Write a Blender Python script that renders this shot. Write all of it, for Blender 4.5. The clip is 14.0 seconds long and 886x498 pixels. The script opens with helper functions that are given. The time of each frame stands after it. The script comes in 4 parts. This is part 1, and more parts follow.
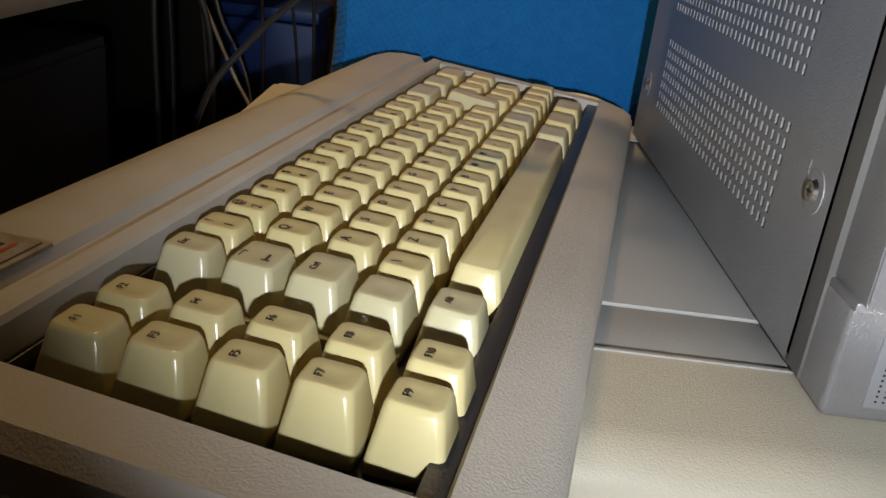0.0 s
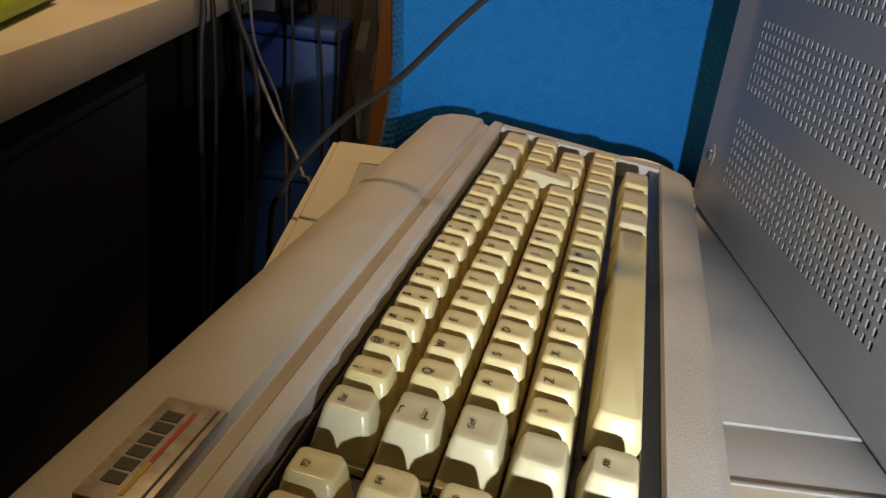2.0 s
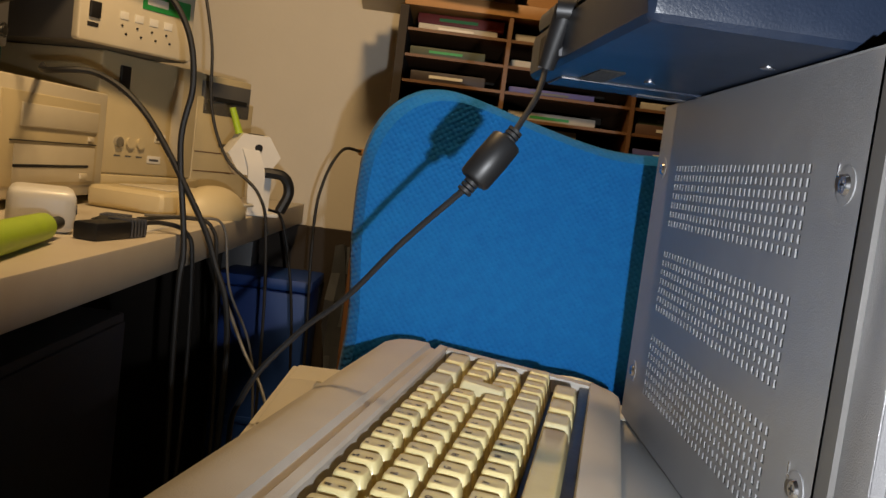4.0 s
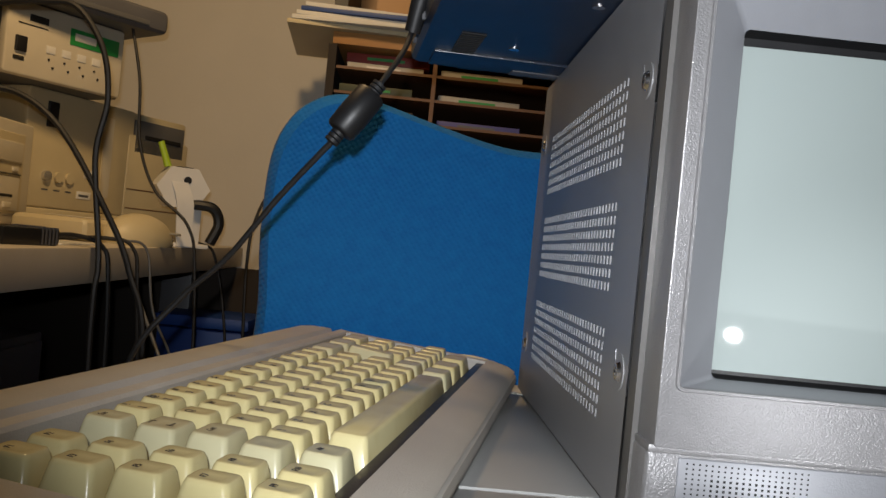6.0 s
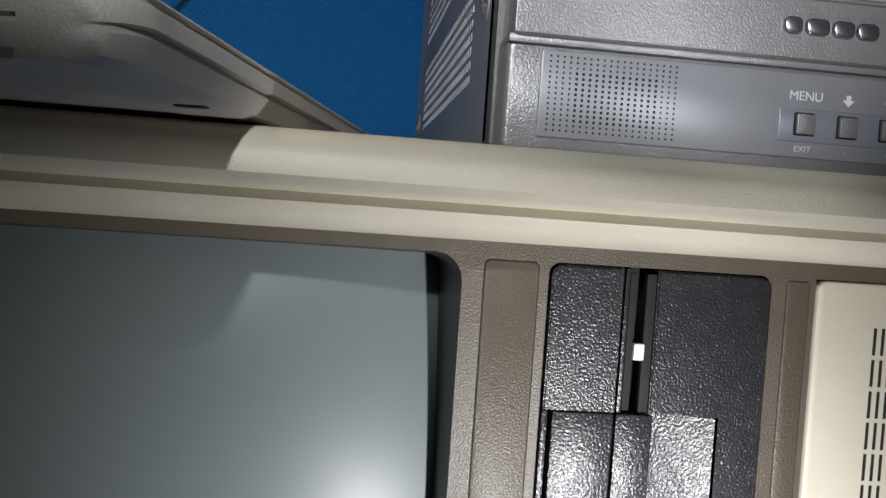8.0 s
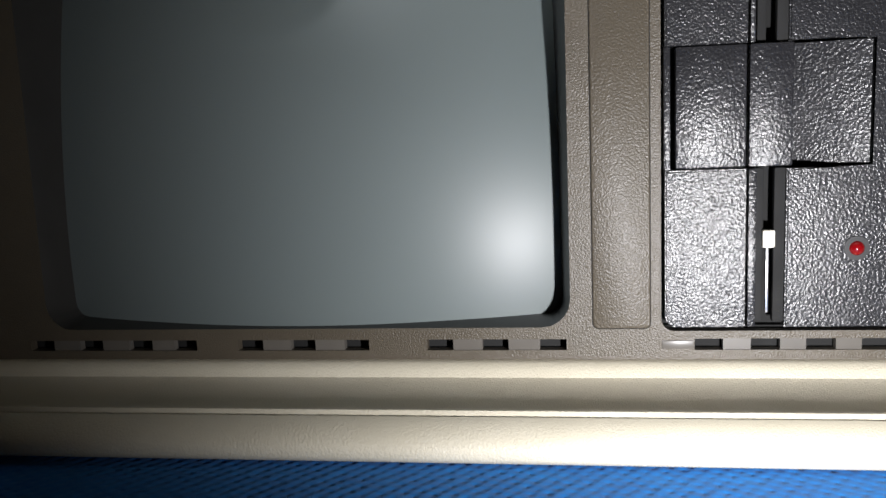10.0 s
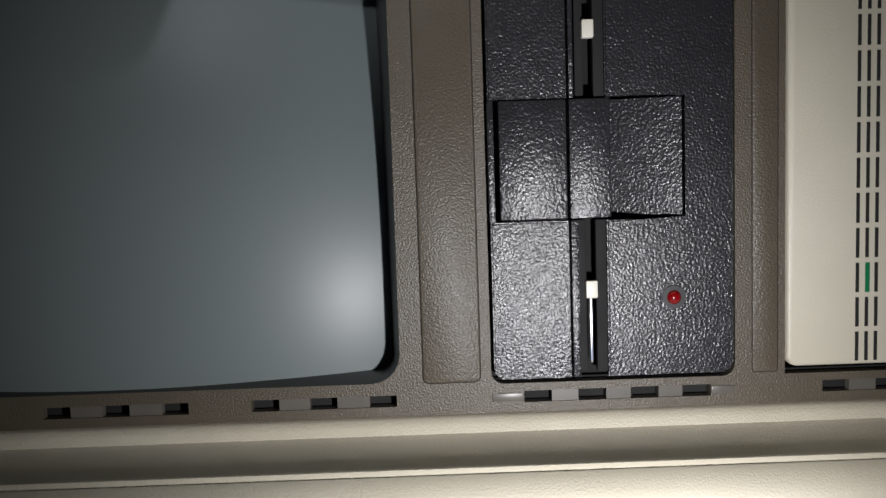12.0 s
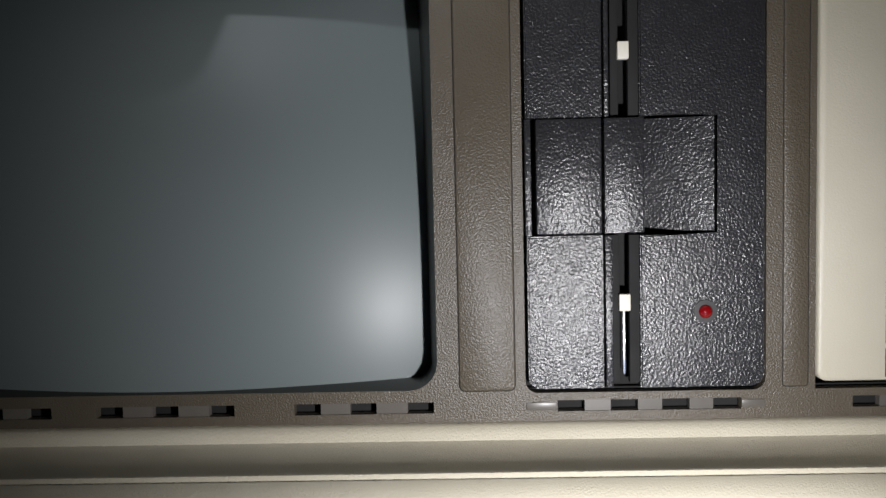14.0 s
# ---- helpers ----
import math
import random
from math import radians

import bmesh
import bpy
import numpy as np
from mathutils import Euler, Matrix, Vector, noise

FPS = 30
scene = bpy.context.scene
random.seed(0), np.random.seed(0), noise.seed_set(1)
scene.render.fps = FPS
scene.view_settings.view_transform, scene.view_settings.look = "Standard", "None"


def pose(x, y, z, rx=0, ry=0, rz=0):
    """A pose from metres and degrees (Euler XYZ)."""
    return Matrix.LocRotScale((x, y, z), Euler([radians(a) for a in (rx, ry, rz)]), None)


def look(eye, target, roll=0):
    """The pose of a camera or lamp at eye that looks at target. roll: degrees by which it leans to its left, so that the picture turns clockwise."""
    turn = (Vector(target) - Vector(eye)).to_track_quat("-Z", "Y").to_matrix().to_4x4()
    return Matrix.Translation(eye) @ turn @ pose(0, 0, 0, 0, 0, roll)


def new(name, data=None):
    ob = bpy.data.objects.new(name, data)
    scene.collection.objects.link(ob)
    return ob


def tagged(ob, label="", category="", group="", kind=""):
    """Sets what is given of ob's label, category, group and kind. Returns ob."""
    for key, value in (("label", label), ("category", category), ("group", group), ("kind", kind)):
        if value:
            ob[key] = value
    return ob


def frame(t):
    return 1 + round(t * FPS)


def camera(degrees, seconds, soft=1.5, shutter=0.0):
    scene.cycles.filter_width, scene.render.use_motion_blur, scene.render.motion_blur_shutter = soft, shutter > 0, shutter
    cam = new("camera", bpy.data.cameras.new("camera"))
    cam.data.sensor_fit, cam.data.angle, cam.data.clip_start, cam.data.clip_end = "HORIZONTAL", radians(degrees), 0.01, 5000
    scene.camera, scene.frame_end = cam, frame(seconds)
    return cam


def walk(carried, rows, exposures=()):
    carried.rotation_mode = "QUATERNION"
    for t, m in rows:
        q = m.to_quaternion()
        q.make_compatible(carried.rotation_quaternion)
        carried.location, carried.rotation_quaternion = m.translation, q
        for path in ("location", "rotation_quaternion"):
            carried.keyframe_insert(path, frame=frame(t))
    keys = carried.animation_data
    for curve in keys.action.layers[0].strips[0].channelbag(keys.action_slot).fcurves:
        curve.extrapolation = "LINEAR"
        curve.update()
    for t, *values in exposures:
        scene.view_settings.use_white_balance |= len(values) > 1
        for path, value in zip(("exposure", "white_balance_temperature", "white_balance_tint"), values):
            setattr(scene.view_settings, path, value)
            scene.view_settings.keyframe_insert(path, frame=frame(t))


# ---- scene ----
cam = camera(53.9, 14.0)
PATH = [
    (0, (-0.1400, -0.2434, 0.8288), (-0.1392, -0.0573, 0.7554), 7.1),
    (0.5, (-0.1743, -0.2093, 0.8438), (-0.1919, 0.7593, 0.3904), 6.7),
    (1, (-0.1830, -0.2250, 0.8743), (-0.1828, -0.0447, 0.7878), 7.0),
    (1.5, (-0.1850, -0.2243, 0.8712), (-0.1815, -0.0416, 0.7899), 7.3),
    (2, (-0.1930, -0.2342, 0.8720), (-0.1892, -0.0494, 0.7958), 7.8),
    (2.5, (-0.1858, -0.2581, 0.8715), (-0.1793, -0.0696, 0.8053), 8.3),
    (3, (-0.1810, -0.2660, 0.8703), (-0.1762, -0.0724, 0.8202), 8.2),
    (3.2, (-0.1796, -0.2738, 0.8751), (-0.1756, -0.0783, 0.8329), 8.0),
    (5.5, (-0.1345, -0.3129, 0.8096), (-0.1320, -0.1129, 0.8083), 6.1),
    (6, (-0.1122, -0.3190, 0.7997), (-0.1052, -0.1191, 0.8001), 5.7),
    (6.5, (-0.0848, -0.3226, 0.7852), (-0.0665, -0.1235, 0.7892), 5.1),
    (7, (-0.0779, -0.3298, 0.7569), (-0.0541, -0.1313, 0.7634), 5.2),
    (7.5, (-0.0759, -0.3245, 0.7171), (-0.0506, -0.1261, 0.7229), 5.3),
    (8, (-0.0752, -0.3019, 0.6786), (-0.0514, -0.1035, 0.6722), 4.0),
    (8.5, (-0.0434, -0.3167, 0.6663), (-0.0308, -0.1177, 0.6498), -0.3),
    (9, (-0.0368, -0.3173, 0.6145), (-0.0510, -0.1192, 0.5911), -0.9),
    (9.2, (-0.0362, -0.3044, 0.6029), (-0.0582, -0.1078, 0.5733), -1.0),
    (11.3, (-0.0238, -0.2980, 0.5930), (-0.0550, -0.1029, 0.5622), -2.8),
    (11.5, (-0.0257, -0.2977, 0.5949), (-0.0467, -0.1007, 0.5672), -1.8),
    (12, (-0.0191, -0.2916, 0.5920), (-0.0167, -0.0924, 0.5738), -1.9),
    (12.5, (-0.0210, -0.2986, 0.5966), (-0.0210, -0.0994, 0.5788), -2.2),
    (13, (-0.0166, -0.3015, 0.5940), (-0.0369, -0.1031, 0.5782), -1.2),
    (13.5, (-0.0171, -0.3029, 0.5914), (-0.0399, -0.1047, 0.5767), -0.9),
    (14, (-0.0205, -0.3026, 0.5910), (-0.0258, -0.1032, 0.5771), -1.3),
]
EXPOSURES = [(0, -0.65), (0.5, -0.5), (1.5, -0.3), (3, -0.1), (5.5, -0.35), (6.5, -1.05), (7, -1.05), (8, -1.2), (9, -1.2), (11.5, -2.2), (12, -2.3), (13, -2.15), (14, -2.1)]
walk(cam, [(t, look(eye, target, roll)) for t, eye, target, roll in PATH], EXPOSURES)


# ---- world and lights ----
world = bpy.data.worlds.new("room_dark")
scene.world = world
world.use_nodes = True
world.node_tree.nodes["Background"].inputs[0].default_value = (0.9, 0.75, 0.55, 1)
world.node_tree.nodes["Background"].inputs[1].default_value = 0.02


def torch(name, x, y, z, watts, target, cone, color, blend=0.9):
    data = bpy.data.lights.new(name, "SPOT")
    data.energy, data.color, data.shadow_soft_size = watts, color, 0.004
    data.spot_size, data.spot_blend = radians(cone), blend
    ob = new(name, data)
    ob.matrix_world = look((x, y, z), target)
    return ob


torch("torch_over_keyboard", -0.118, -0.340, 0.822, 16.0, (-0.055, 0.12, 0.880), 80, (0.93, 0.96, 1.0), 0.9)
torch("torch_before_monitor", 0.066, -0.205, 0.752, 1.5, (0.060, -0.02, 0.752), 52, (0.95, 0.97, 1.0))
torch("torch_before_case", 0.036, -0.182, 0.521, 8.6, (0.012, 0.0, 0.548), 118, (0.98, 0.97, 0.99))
bulb = bpy.data.lights.new("warm_desk_lamp", "AREA")
bulb.energy, bulb.color, bulb.shape, bulb.size = 6.6, (1.0, 0.66, 0.32), "DISK", 0.12
new("warm_desk_lamp", bulb).matrix_world = look((-0.30, 0.30, 1.50), (-0.58, 0.85, 0.87))


# ---- materials ----
def mat(name, color, rough=0.5, metal=0.0, vary=0.12, scale=60.0, bump=0.0, bump_scale=900.0, coat=0.0, wear=None, spec=0.5, voronoi=False, relief=0.0006):
    m = bpy.data.materials.new(name)
    m.use_nodes = True
    nt = m.node_tree
    b = nt.nodes["Principled BSDF"]
    b.inputs["Metallic"].default_value = metal
    b.inputs["Coat Weight"].default_value = coat
    b.inputs["Specular IOR Level"].default_value = spec
    tc = nt.nodes.new("ShaderNodeTexCoord")
    n1 = nt.nodes.new("ShaderNodeTexNoise")
    n1.inputs["Scale"].default_value, n1.inputs["Detail"].default_value = scale, 5
    nt.links.new(tc.outputs["Object"], n1.inputs["Vector"])
    n2 = nt.nodes.new("ShaderNodeTexNoise")
    n2.inputs["Scale"].default_value, n2.inputs["Detail"].default_value = scale * 0.12, 3
    nt.links.new(tc.outputs["Object"], n2.inputs["Vector"])
    add = nt.nodes.new("ShaderNodeMath")
    add.operation = "ADD"
    nt.links.new(n1.outputs["Fac"], add.inputs[0])
    nt.links.new(n2.outputs["Fac"], add.inputs[1])
    ramp = nt.nodes.new("ShaderNodeMapRange")
    ramp.inputs["From Min"].default_value, ramp.inputs["From Max"].default_value = 0.7, 1.3
    nt.links.new(add.outputs[0], ramp.inputs["Value"])
    mix = nt.nodes.new("ShaderNodeMix")
    mix.data_type = "RGBA"
    dark = wear or tuple(c * (1 - vary) for c in color)
    mix.inputs[6].default_value = (*dark, 1)
    mix.inputs[7].default_value = (*color, 1)
    nt.links.new(ramp.outputs[0], mix.inputs[0])
    nt.links.new(mix.outputs[2], b.inputs["Base Color"])
    rr = nt.nodes.new("ShaderNodeMapRange")
    rr.inputs["To Min"].default_value, rr.inputs["To Max"].default_value = rough * 0.85, min(1, rough * 1.15)
    nt.links.new(n1.outputs["Fac"], rr.inputs["Value"])
    nt.links.new(rr.outputs[0], b.inputs["Roughness"])
    if bump:
        t = nt.nodes.new("ShaderNodeTexVoronoi" if voronoi else "ShaderNodeTexNoise")
        t.inputs["Scale"].default_value = bump_scale
        if voronoi:
            t.feature = "SMOOTH_F1"
        else:
            t.inputs["Detail"].default_value = 2
        nt.links.new(tc.outputs["Object"], t.inputs["Vector"])
        bp = nt.nodes.new("ShaderNodeBump")
        bp.inputs["Strength"].default_value, bp.inputs["Distance"].default_value = bump, relief
        nt.links.new(t.outputs["Distance" if voronoi else "Fac"], bp.inputs["Height"])
        nt.links.new(bp.outputs[0], b.inputs["Normal"])
    return m


CREAM = mat("cream_case_plastic", (0.56, 0.52, 0.42), 0.42, vary=0.1, scale=35, bump=0.4, bump_scale=1400, wear=(0.50, 0.46, 0.36))
CREAM_PANEL = mat("cream_drive_plastic", (0.53, 0.495, 0.40), 0.4, vary=0.06, scale=50, bump=0.15, bump_scale=1500)
TOPGREY = mat("grey_top_paint", (0.36, 0.36, 0.35), 0.45, vary=0.12, scale=30, bump=0.25, bump_scale=1300)
BEZEL = mat("taupe_bezel_plastic", (0.090, 0.075, 0.055), 0.40, vary=0.12, scale=90, bump=0.5, bump_scale=1500)
# Bezel plastic, smoother and lightened: the bars' sheen is put into the colour.
VENTBAR = mat("smooth_vent_sheen", (0.115, 0.105, 0.092), 0.35, vary=0.1, scale=120)
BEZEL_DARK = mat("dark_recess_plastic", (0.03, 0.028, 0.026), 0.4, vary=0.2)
HOLE = mat("black_hole", (0.006, 0.006, 0.006), 0.8, vary=0.2)
GRAIN = mat("black_grained_plastic", (0.022, 0.022, 0.025), 0.27, vary=0.25, scale=120, bump=1.0, bump_scale=1080, spec=0.58, relief=0.00033)
SLOTBLACK = mat("smooth_black_plastic", (0.012, 0.012, 0.013), 0.45, vary=0.2)
IVORY = mat("white_knob_plastic", (0.72, 0.69, 0.6), 0.4, vary=0.08)
STEEL = mat("bright_steel", (0.7, 0.7, 0.72), 0.25, metal=1.0, vary=0.15, scale=200)
LED = mat("red_led_lens", (0.20, 0.003, 0.005), 0.12, vary=0.1, coat=0.6)
GREEN_LED = mat("green_led_lens", (0.01, 0.15, 0.06), 0.2)
CRT = mat("grey_tube_glass", (0.135, 0.160, 0.160), 0.40, vary=0.03, scale=8, spec=0.36)
CRT2 = mat("pale_tube_glass", (0.27, 0.31, 0.30), 0.5, vary=0.03, scale=8, coat=0.5, spec=0.2)
CRT2.node_tree.nodes["Principled BSDF"].inputs["Coat Roughness"].default_value = 0.04
SILVER = mat("silver_painted_plastic", (0.23, 0.226, 0.23), 0.34, metal=0.35, vary=0.08, scale=160, bump=0.35, bump_scale=1500)
SILVER2 = mat("pale_silver_panel", (0.27, 0.275, 0.295), 0.38, metal=0.25, vary=0.05, scale=120, bump=0.12, bump_scale=1500)
TVSTRIP = mat("button_strip", (0.22, 0.23, 0.27), 0.35, metal=0.2, vary=0.06)
TVMETAL = mat("grey_steel_cover", (0.28, 0.28, 0.29), 0.36, metal=0.2, vary=0.14, scale=60, bump=0.25, bump_scale=1500, wear=(0.24, 0.24, 0.245))
TVINNER = mat("pale_inner_liner", (0.62, 0.63, 0.64), 0.5)
TVDARK = mat("dark_grey_edge", (0.11, 0.105, 0.10), 0.4, vary=0.15)
WHITE_INK = mat("white_ink", (0.72, 0.72, 0.74), 0.5)
LOGO = mat("logo_dark_metal", (0.34, 0.34, 0.37), 0.3, metal=0.9)
KEYCAP = mat("yellowed_keycap", (0.64, 0.57, 0.31), 0.24, vary=0.1, scale=60, bump=0.05, bump_scale=1200, wear=(0.57, 0.49, 0.24))
KEYGREY = mat("paler_keycap", (0.58, 0.54, 0.34), 0.26, vary=0.1, scale=60)
INK = mat("black_ink", (0.02, 0.02, 0.02), 0.5)
WELL = mat("black_keyboard_plate", (0.022, 0.022, 0.025), 0.4, vary=0.2, scale=200, bump=0.2)
KBCASE = mat("beige_keyboard_case", (0.50, 0.475, 0.43), 0.45, vary=0.1, scale=30, bump=0.4, bump_scale=1300, wear=(0.43, 0.40, 0.355))
FOIL = mat("silver_badge", (0.42, 0.38, 0.33), 0.4, metal=0.3, vary=0.4, scale=220, wear=(0.2, 0.16, 0.12))
RED = mat("red_stripe", (0.50, 0.05, 0.03), 0.4)
ORANGE = mat("yellow_stripe", (0.60, 0.36, 0.04), 0.4)
FABRIC = mat("blue_mesh_fabric", (0.004, 0.135, 0.41), 0.85, vary=0.08, scale=900, bump=1.0, bump_scale=235, voronoi=True, relief=0.0010, wear=(0.003, 0.105, 0.35), spec=0.2)
for node in list(FABRIC.node_tree.nodes):
    if node.type == "TEX_VORONOI":
        node.inputs["Randomness"].default_value = 0.25
        flat = FABRIC.node_tree.nodes.new("ShaderNodeMapping")
        flat.inputs["Rotation"].default_value, flat.inputs["Scale"].default_value = (0.0, 0.6, 0.0), (1.0, 0.0, 1.1)
        FABRIC.node_tree.links.new(node.inputs["Vector"].links[0].from_socket, flat.inputs["Vector"])
        FABRIC.node_tree.links.new(flat.outputs[0], node.inputs["Vector"])
FABRIC.node_tree.nodes["Principled BSDF"].inputs["Sheen Weight"].default_value = 0.05
SEAT_FABRIC = FABRIC.copy()
SEAT_FABRIC.node_tree.nodes["Mapping"].inputs["Rotation"].default_value = (0.0, 0.0, 0.6)
SEAT_FABRIC.node_tree.nodes["Mapping"].inputs["Scale"].default_value = (1.0, 1.1, 0.0)
RUBBER = mat("black_cable_rubber", (0.014, 0.014, 0.015), 0.55, vary=0.3, scale=150)
GREYCABLE = mat("grey_cable_rubber", (0.12, 0.12, 0.12), 0.5)
DESK = mat("cream_desk_laminate", (0.62, 0.57, 0.48), 0.45, vary=0.12, scale=14, wear=(0.52, 0.45, 0.35))
WALLP = mat("cream_wall_paint", (0.62, 0.58, 0.50), 0.85, vary=0.08, scale=10, bump=0.3, bump_scale=120)
WOOD = mat("orange_pine", (0.42, 0.22, 0.07), 0.45, vary=0.3, scale=12, wear=(0.30, 0.14, 0.04))
DARKWOOD = mat("brown_shelf_wood", (0.16, 0.075, 0.03), 0.5, vary=0.3, scale=14)
CARPET = mat("dark_carpet", (0.03, 0.026, 0.024), 0.95, vary=0.3, scale=90, bump=0.6, bump_scale=300)
PCBEIGE = mat("aged_pc_plastic", (0.58, 0.49, 0.30), 0.45, vary=0.1, scale=30, bump=0.15)
PCWHITE = mat("pale_pc_plastic", (0.62, 0.56, 0.43), 0.45, vary=0.1, scale=30)
TEAL = mat("teal_instrument_paint", (0.012, 0.07, 0.075), 0.45, vary=0.2)
GREENLBL = mat("green_label", (0.03, 0.30, 0.07), 0.4)
WHITEPL = mat("white_plastic", (0.70, 0.69, 0.66), 0.35, vary=0.06)
LIME = mat("lime_rubber", (0.38, 0.55, 0.03), 0.45)
NAVY = mat("navy_laptop_plastic", (0.012, 0.02, 0.04), 0.35, vary=0.25, scale=40, bump=0.2)
PAPER = mat("white_paper", (0.70, 0.68, 0.62), 0.7, vary=0.1)
BLUECARD = mat("blue_card", (0.02, 0.06, 0.22), 0.5)
CHARCOAL = mat("charcoal_tower_panel", (0.11, 0.11, 0.118), 0.5, vary=0.25, scale=20)
# Near-black brown: carries the shade under the desk and in the rack.
SHADE_BROWN = mat("shade_painted_brown", (0.03, 0.022, 0.016), 0.8, vary=0.3, scale=8)
BLUEPLASTIC = mat("blue_crate_plastic", (0.01, 0.05, 0.25), 0.5)
FILM = mat("grey_plastic_film", (0.25, 0.27, 0.3), 0.3, vary=0.4, scale=30)
BOOKS = [mat("book_cloth", c, 0.55, vary=0.2) for c in ((0.45, 0.42, 0.36), (0.05, 0.06, 0.03), (0.09, 0.09, 0.30), (0.03, 0.05, 0.03), (0.03, 0.02, 0.02), (0.25, 0.03, 0.02), (0.10, 0.05, 0.03))]


# ---- shape helpers ----
def thing(name, m=None, label="", category="", group="", kind=""):
    ob = new(name)
    ob.matrix_world = m or Matrix()
    return tagged(ob, label, category, group, kind)


def part(name, bm, material, parent=None, label="", smooth=True, m=None):
    me = bpy.data.meshes.new(name)
    bmesh.ops.recalc_face_normals(bm, faces=bm.faces)
    if smooth:
        for f in bm.faces:
            f.smooth = True
        for e in bm.edges:
            if len(e.link_faces) == 2 and e.calc_face_angle(0) > 0.62:
                e.smooth = False
    bm.to_mesh(me)
    bm.free()
    me.materials.append(material)
    ob = new(name, me)
    if parent:
        ob.parent = parent
    if m is not None:
        ob.matrix_basis = m
    if label:
        ob["label"] = label
    return ob


def add_box(bm, x0, x1, y0, y1, z0, z1, bevel=0.0, seg=2, m=None):
    """A bevelled box into bm."""
    t = bmesh.new() if bevel else bm
    r = bmesh.ops.create_cube(t, size=1)
    for v in r["verts"]:
        v.co = ((x0 + x1) / 2 + v.co.x * (x1 - x0), (y0 + y1) / 2 + v.co.y * (y1 - y0), (z0 + z1) / 2 + v.co.z * (z1 - z0))
    if bevel:
        bmesh.ops.bevel(t, geom=list(t.edges), offset=bevel, segments=seg, affect="EDGES", profile=0.6)
    vs = list(t.verts) if bevel else r["verts"]
    if m is not None:
        for v in vs:
            v.co = m @ v.co
    if bevel:
        me = bpy.data.meshes.new("tmp")
        t.to_mesh(me)
        t.free()
        bm.from_mesh(me)
        bpy.data.meshes.remove(me)
    return bm


def bbox(*a, bevel=0.0, seg=2, m=None):
    return add_box(bmesh.new(), *a, bevel=bevel, seg=seg, m=m)


def cyl(p, q, r, r2=None, n=20, bm=None):
    """A capped cylinder or cone from p to q."""
    bm = bm or bmesh.new()
    p, q = Vector(p), Vector(q)
    d = q - p
    m = Matrix.Translation((p + q) / 2) @ d.to_track_quat("Z", "Y").to_matrix().to_4x4()
    bmesh.ops.create_cone(bm, cap_ends=True, segments=n, radius1=r, radius2=r if r2 is None else r2, depth=d.length, matrix=m)
    return bm


def smooth_line(pts, per=10):
    """Catmull-Rom through the points."""
    p = [Vector(v) for v in pts]
    p = [2 * p[0] - p[1]] + p + [2 * p[-1] - p[-2]]
    out = []
    for i in range(1, len(p) - 2):
        for k in range(per):
            t = k / per
            a, b, c, d = p[i - 1 : i + 3]
            out.append(0.5 * (2 * b + (c - a) * t + (2 * a - 5 * b + 4 * c - d) * t * t + (3 * b - a - 3 * c + d) * t**3))
    return out + [p[-2]]


def tube(pts, r, n=10, per=10, bm=None):
    bm = bm or bmesh.new()
    line = smooth_line(pts, per)
    last, side = None, None
    for i, c in enumerate(line):
        d = (line[min(i + 1, len(line) - 1)] - line[max(i - 1, 0)]).normalized()
        ref = side if side is not None else (Vector((1, 0, 0)) if abs(d.x) < 0.8 else Vector((0, 1, 0)))
        u = (ref - d * ref.dot(d)).normalized()
        side, w = u, d.cross(u)
        ring = [bm.verts.new(c + r * (math.cos(2 * math.pi * k / n) * u + math.sin(2 * math.pi * k / n) * w)) for k in range(n)]
        if last:
            for k in range(n):
                bm.faces.new((last[k], last[(k + 1) % n], ring[(k + 1) % n], ring[k]))
        else:
            bm.faces.new(ring[::-1])
        last = ring
    bm.faces.new(last)
    return bm


def rounded(w, h, r, n=5):
    """Outline of a rounded rectangle centred on the origin."""
    out = []
    for cx, cy, a in ((w / 2 - r, h / 2 - r, 0), (-w / 2 + r, h / 2 - r, 90), (-w / 2 + r, -h / 2 + r, 180), (w / 2 - r, -h / 2 + r, 270)):
        out += [(cx + r * math.cos(radians(a + 90 * k / n)), cy + r * math.sin(radians(a + 90 * k / n))) for k in range(n + 1)]
    return out


def loft(rings, bm=None, cap0=True, cap1=True):
    """Joins rings of equally many points into a skin."""
    bm = bm or bmesh.new()
    vs = [[bm.verts.new(p) for p in ring] for ring in rings]
    n = len(vs[0])
    for a, b in zip(vs, vs[1:]):
        for k in range(n):
            bm.faces.new((a[k], a[(k + 1) % n], b[(k + 1) % n], b[k]))
    if cap0:
        bm.faces.new(vs[0][::-1])
    if cap1:
        bm.faces.new(vs[-1])
    return bm


def plate(x0, x1, z0, z1, y0, y1, r=0.002, edge=0.0006, bm=None):
    """A rounded panel that faces -y: from y0 (front) to y1 (back)."""
    cx, cz = (x0 + x1) / 2, (z0 + z1) / 2
    w, h = x1 - x0, z1 - z0
    ring = lambda d, y: [(cx + a, y, cz + b) for a, b in rounded(w - 2 * d, h - 2 * d, max(r - d, 0.0003))]
    return loft([ring(0, y1), ring(0, y0 + edge), ring(edge * 0.4, y0 + edge * 0.3), ring(edge, y0)], bm)


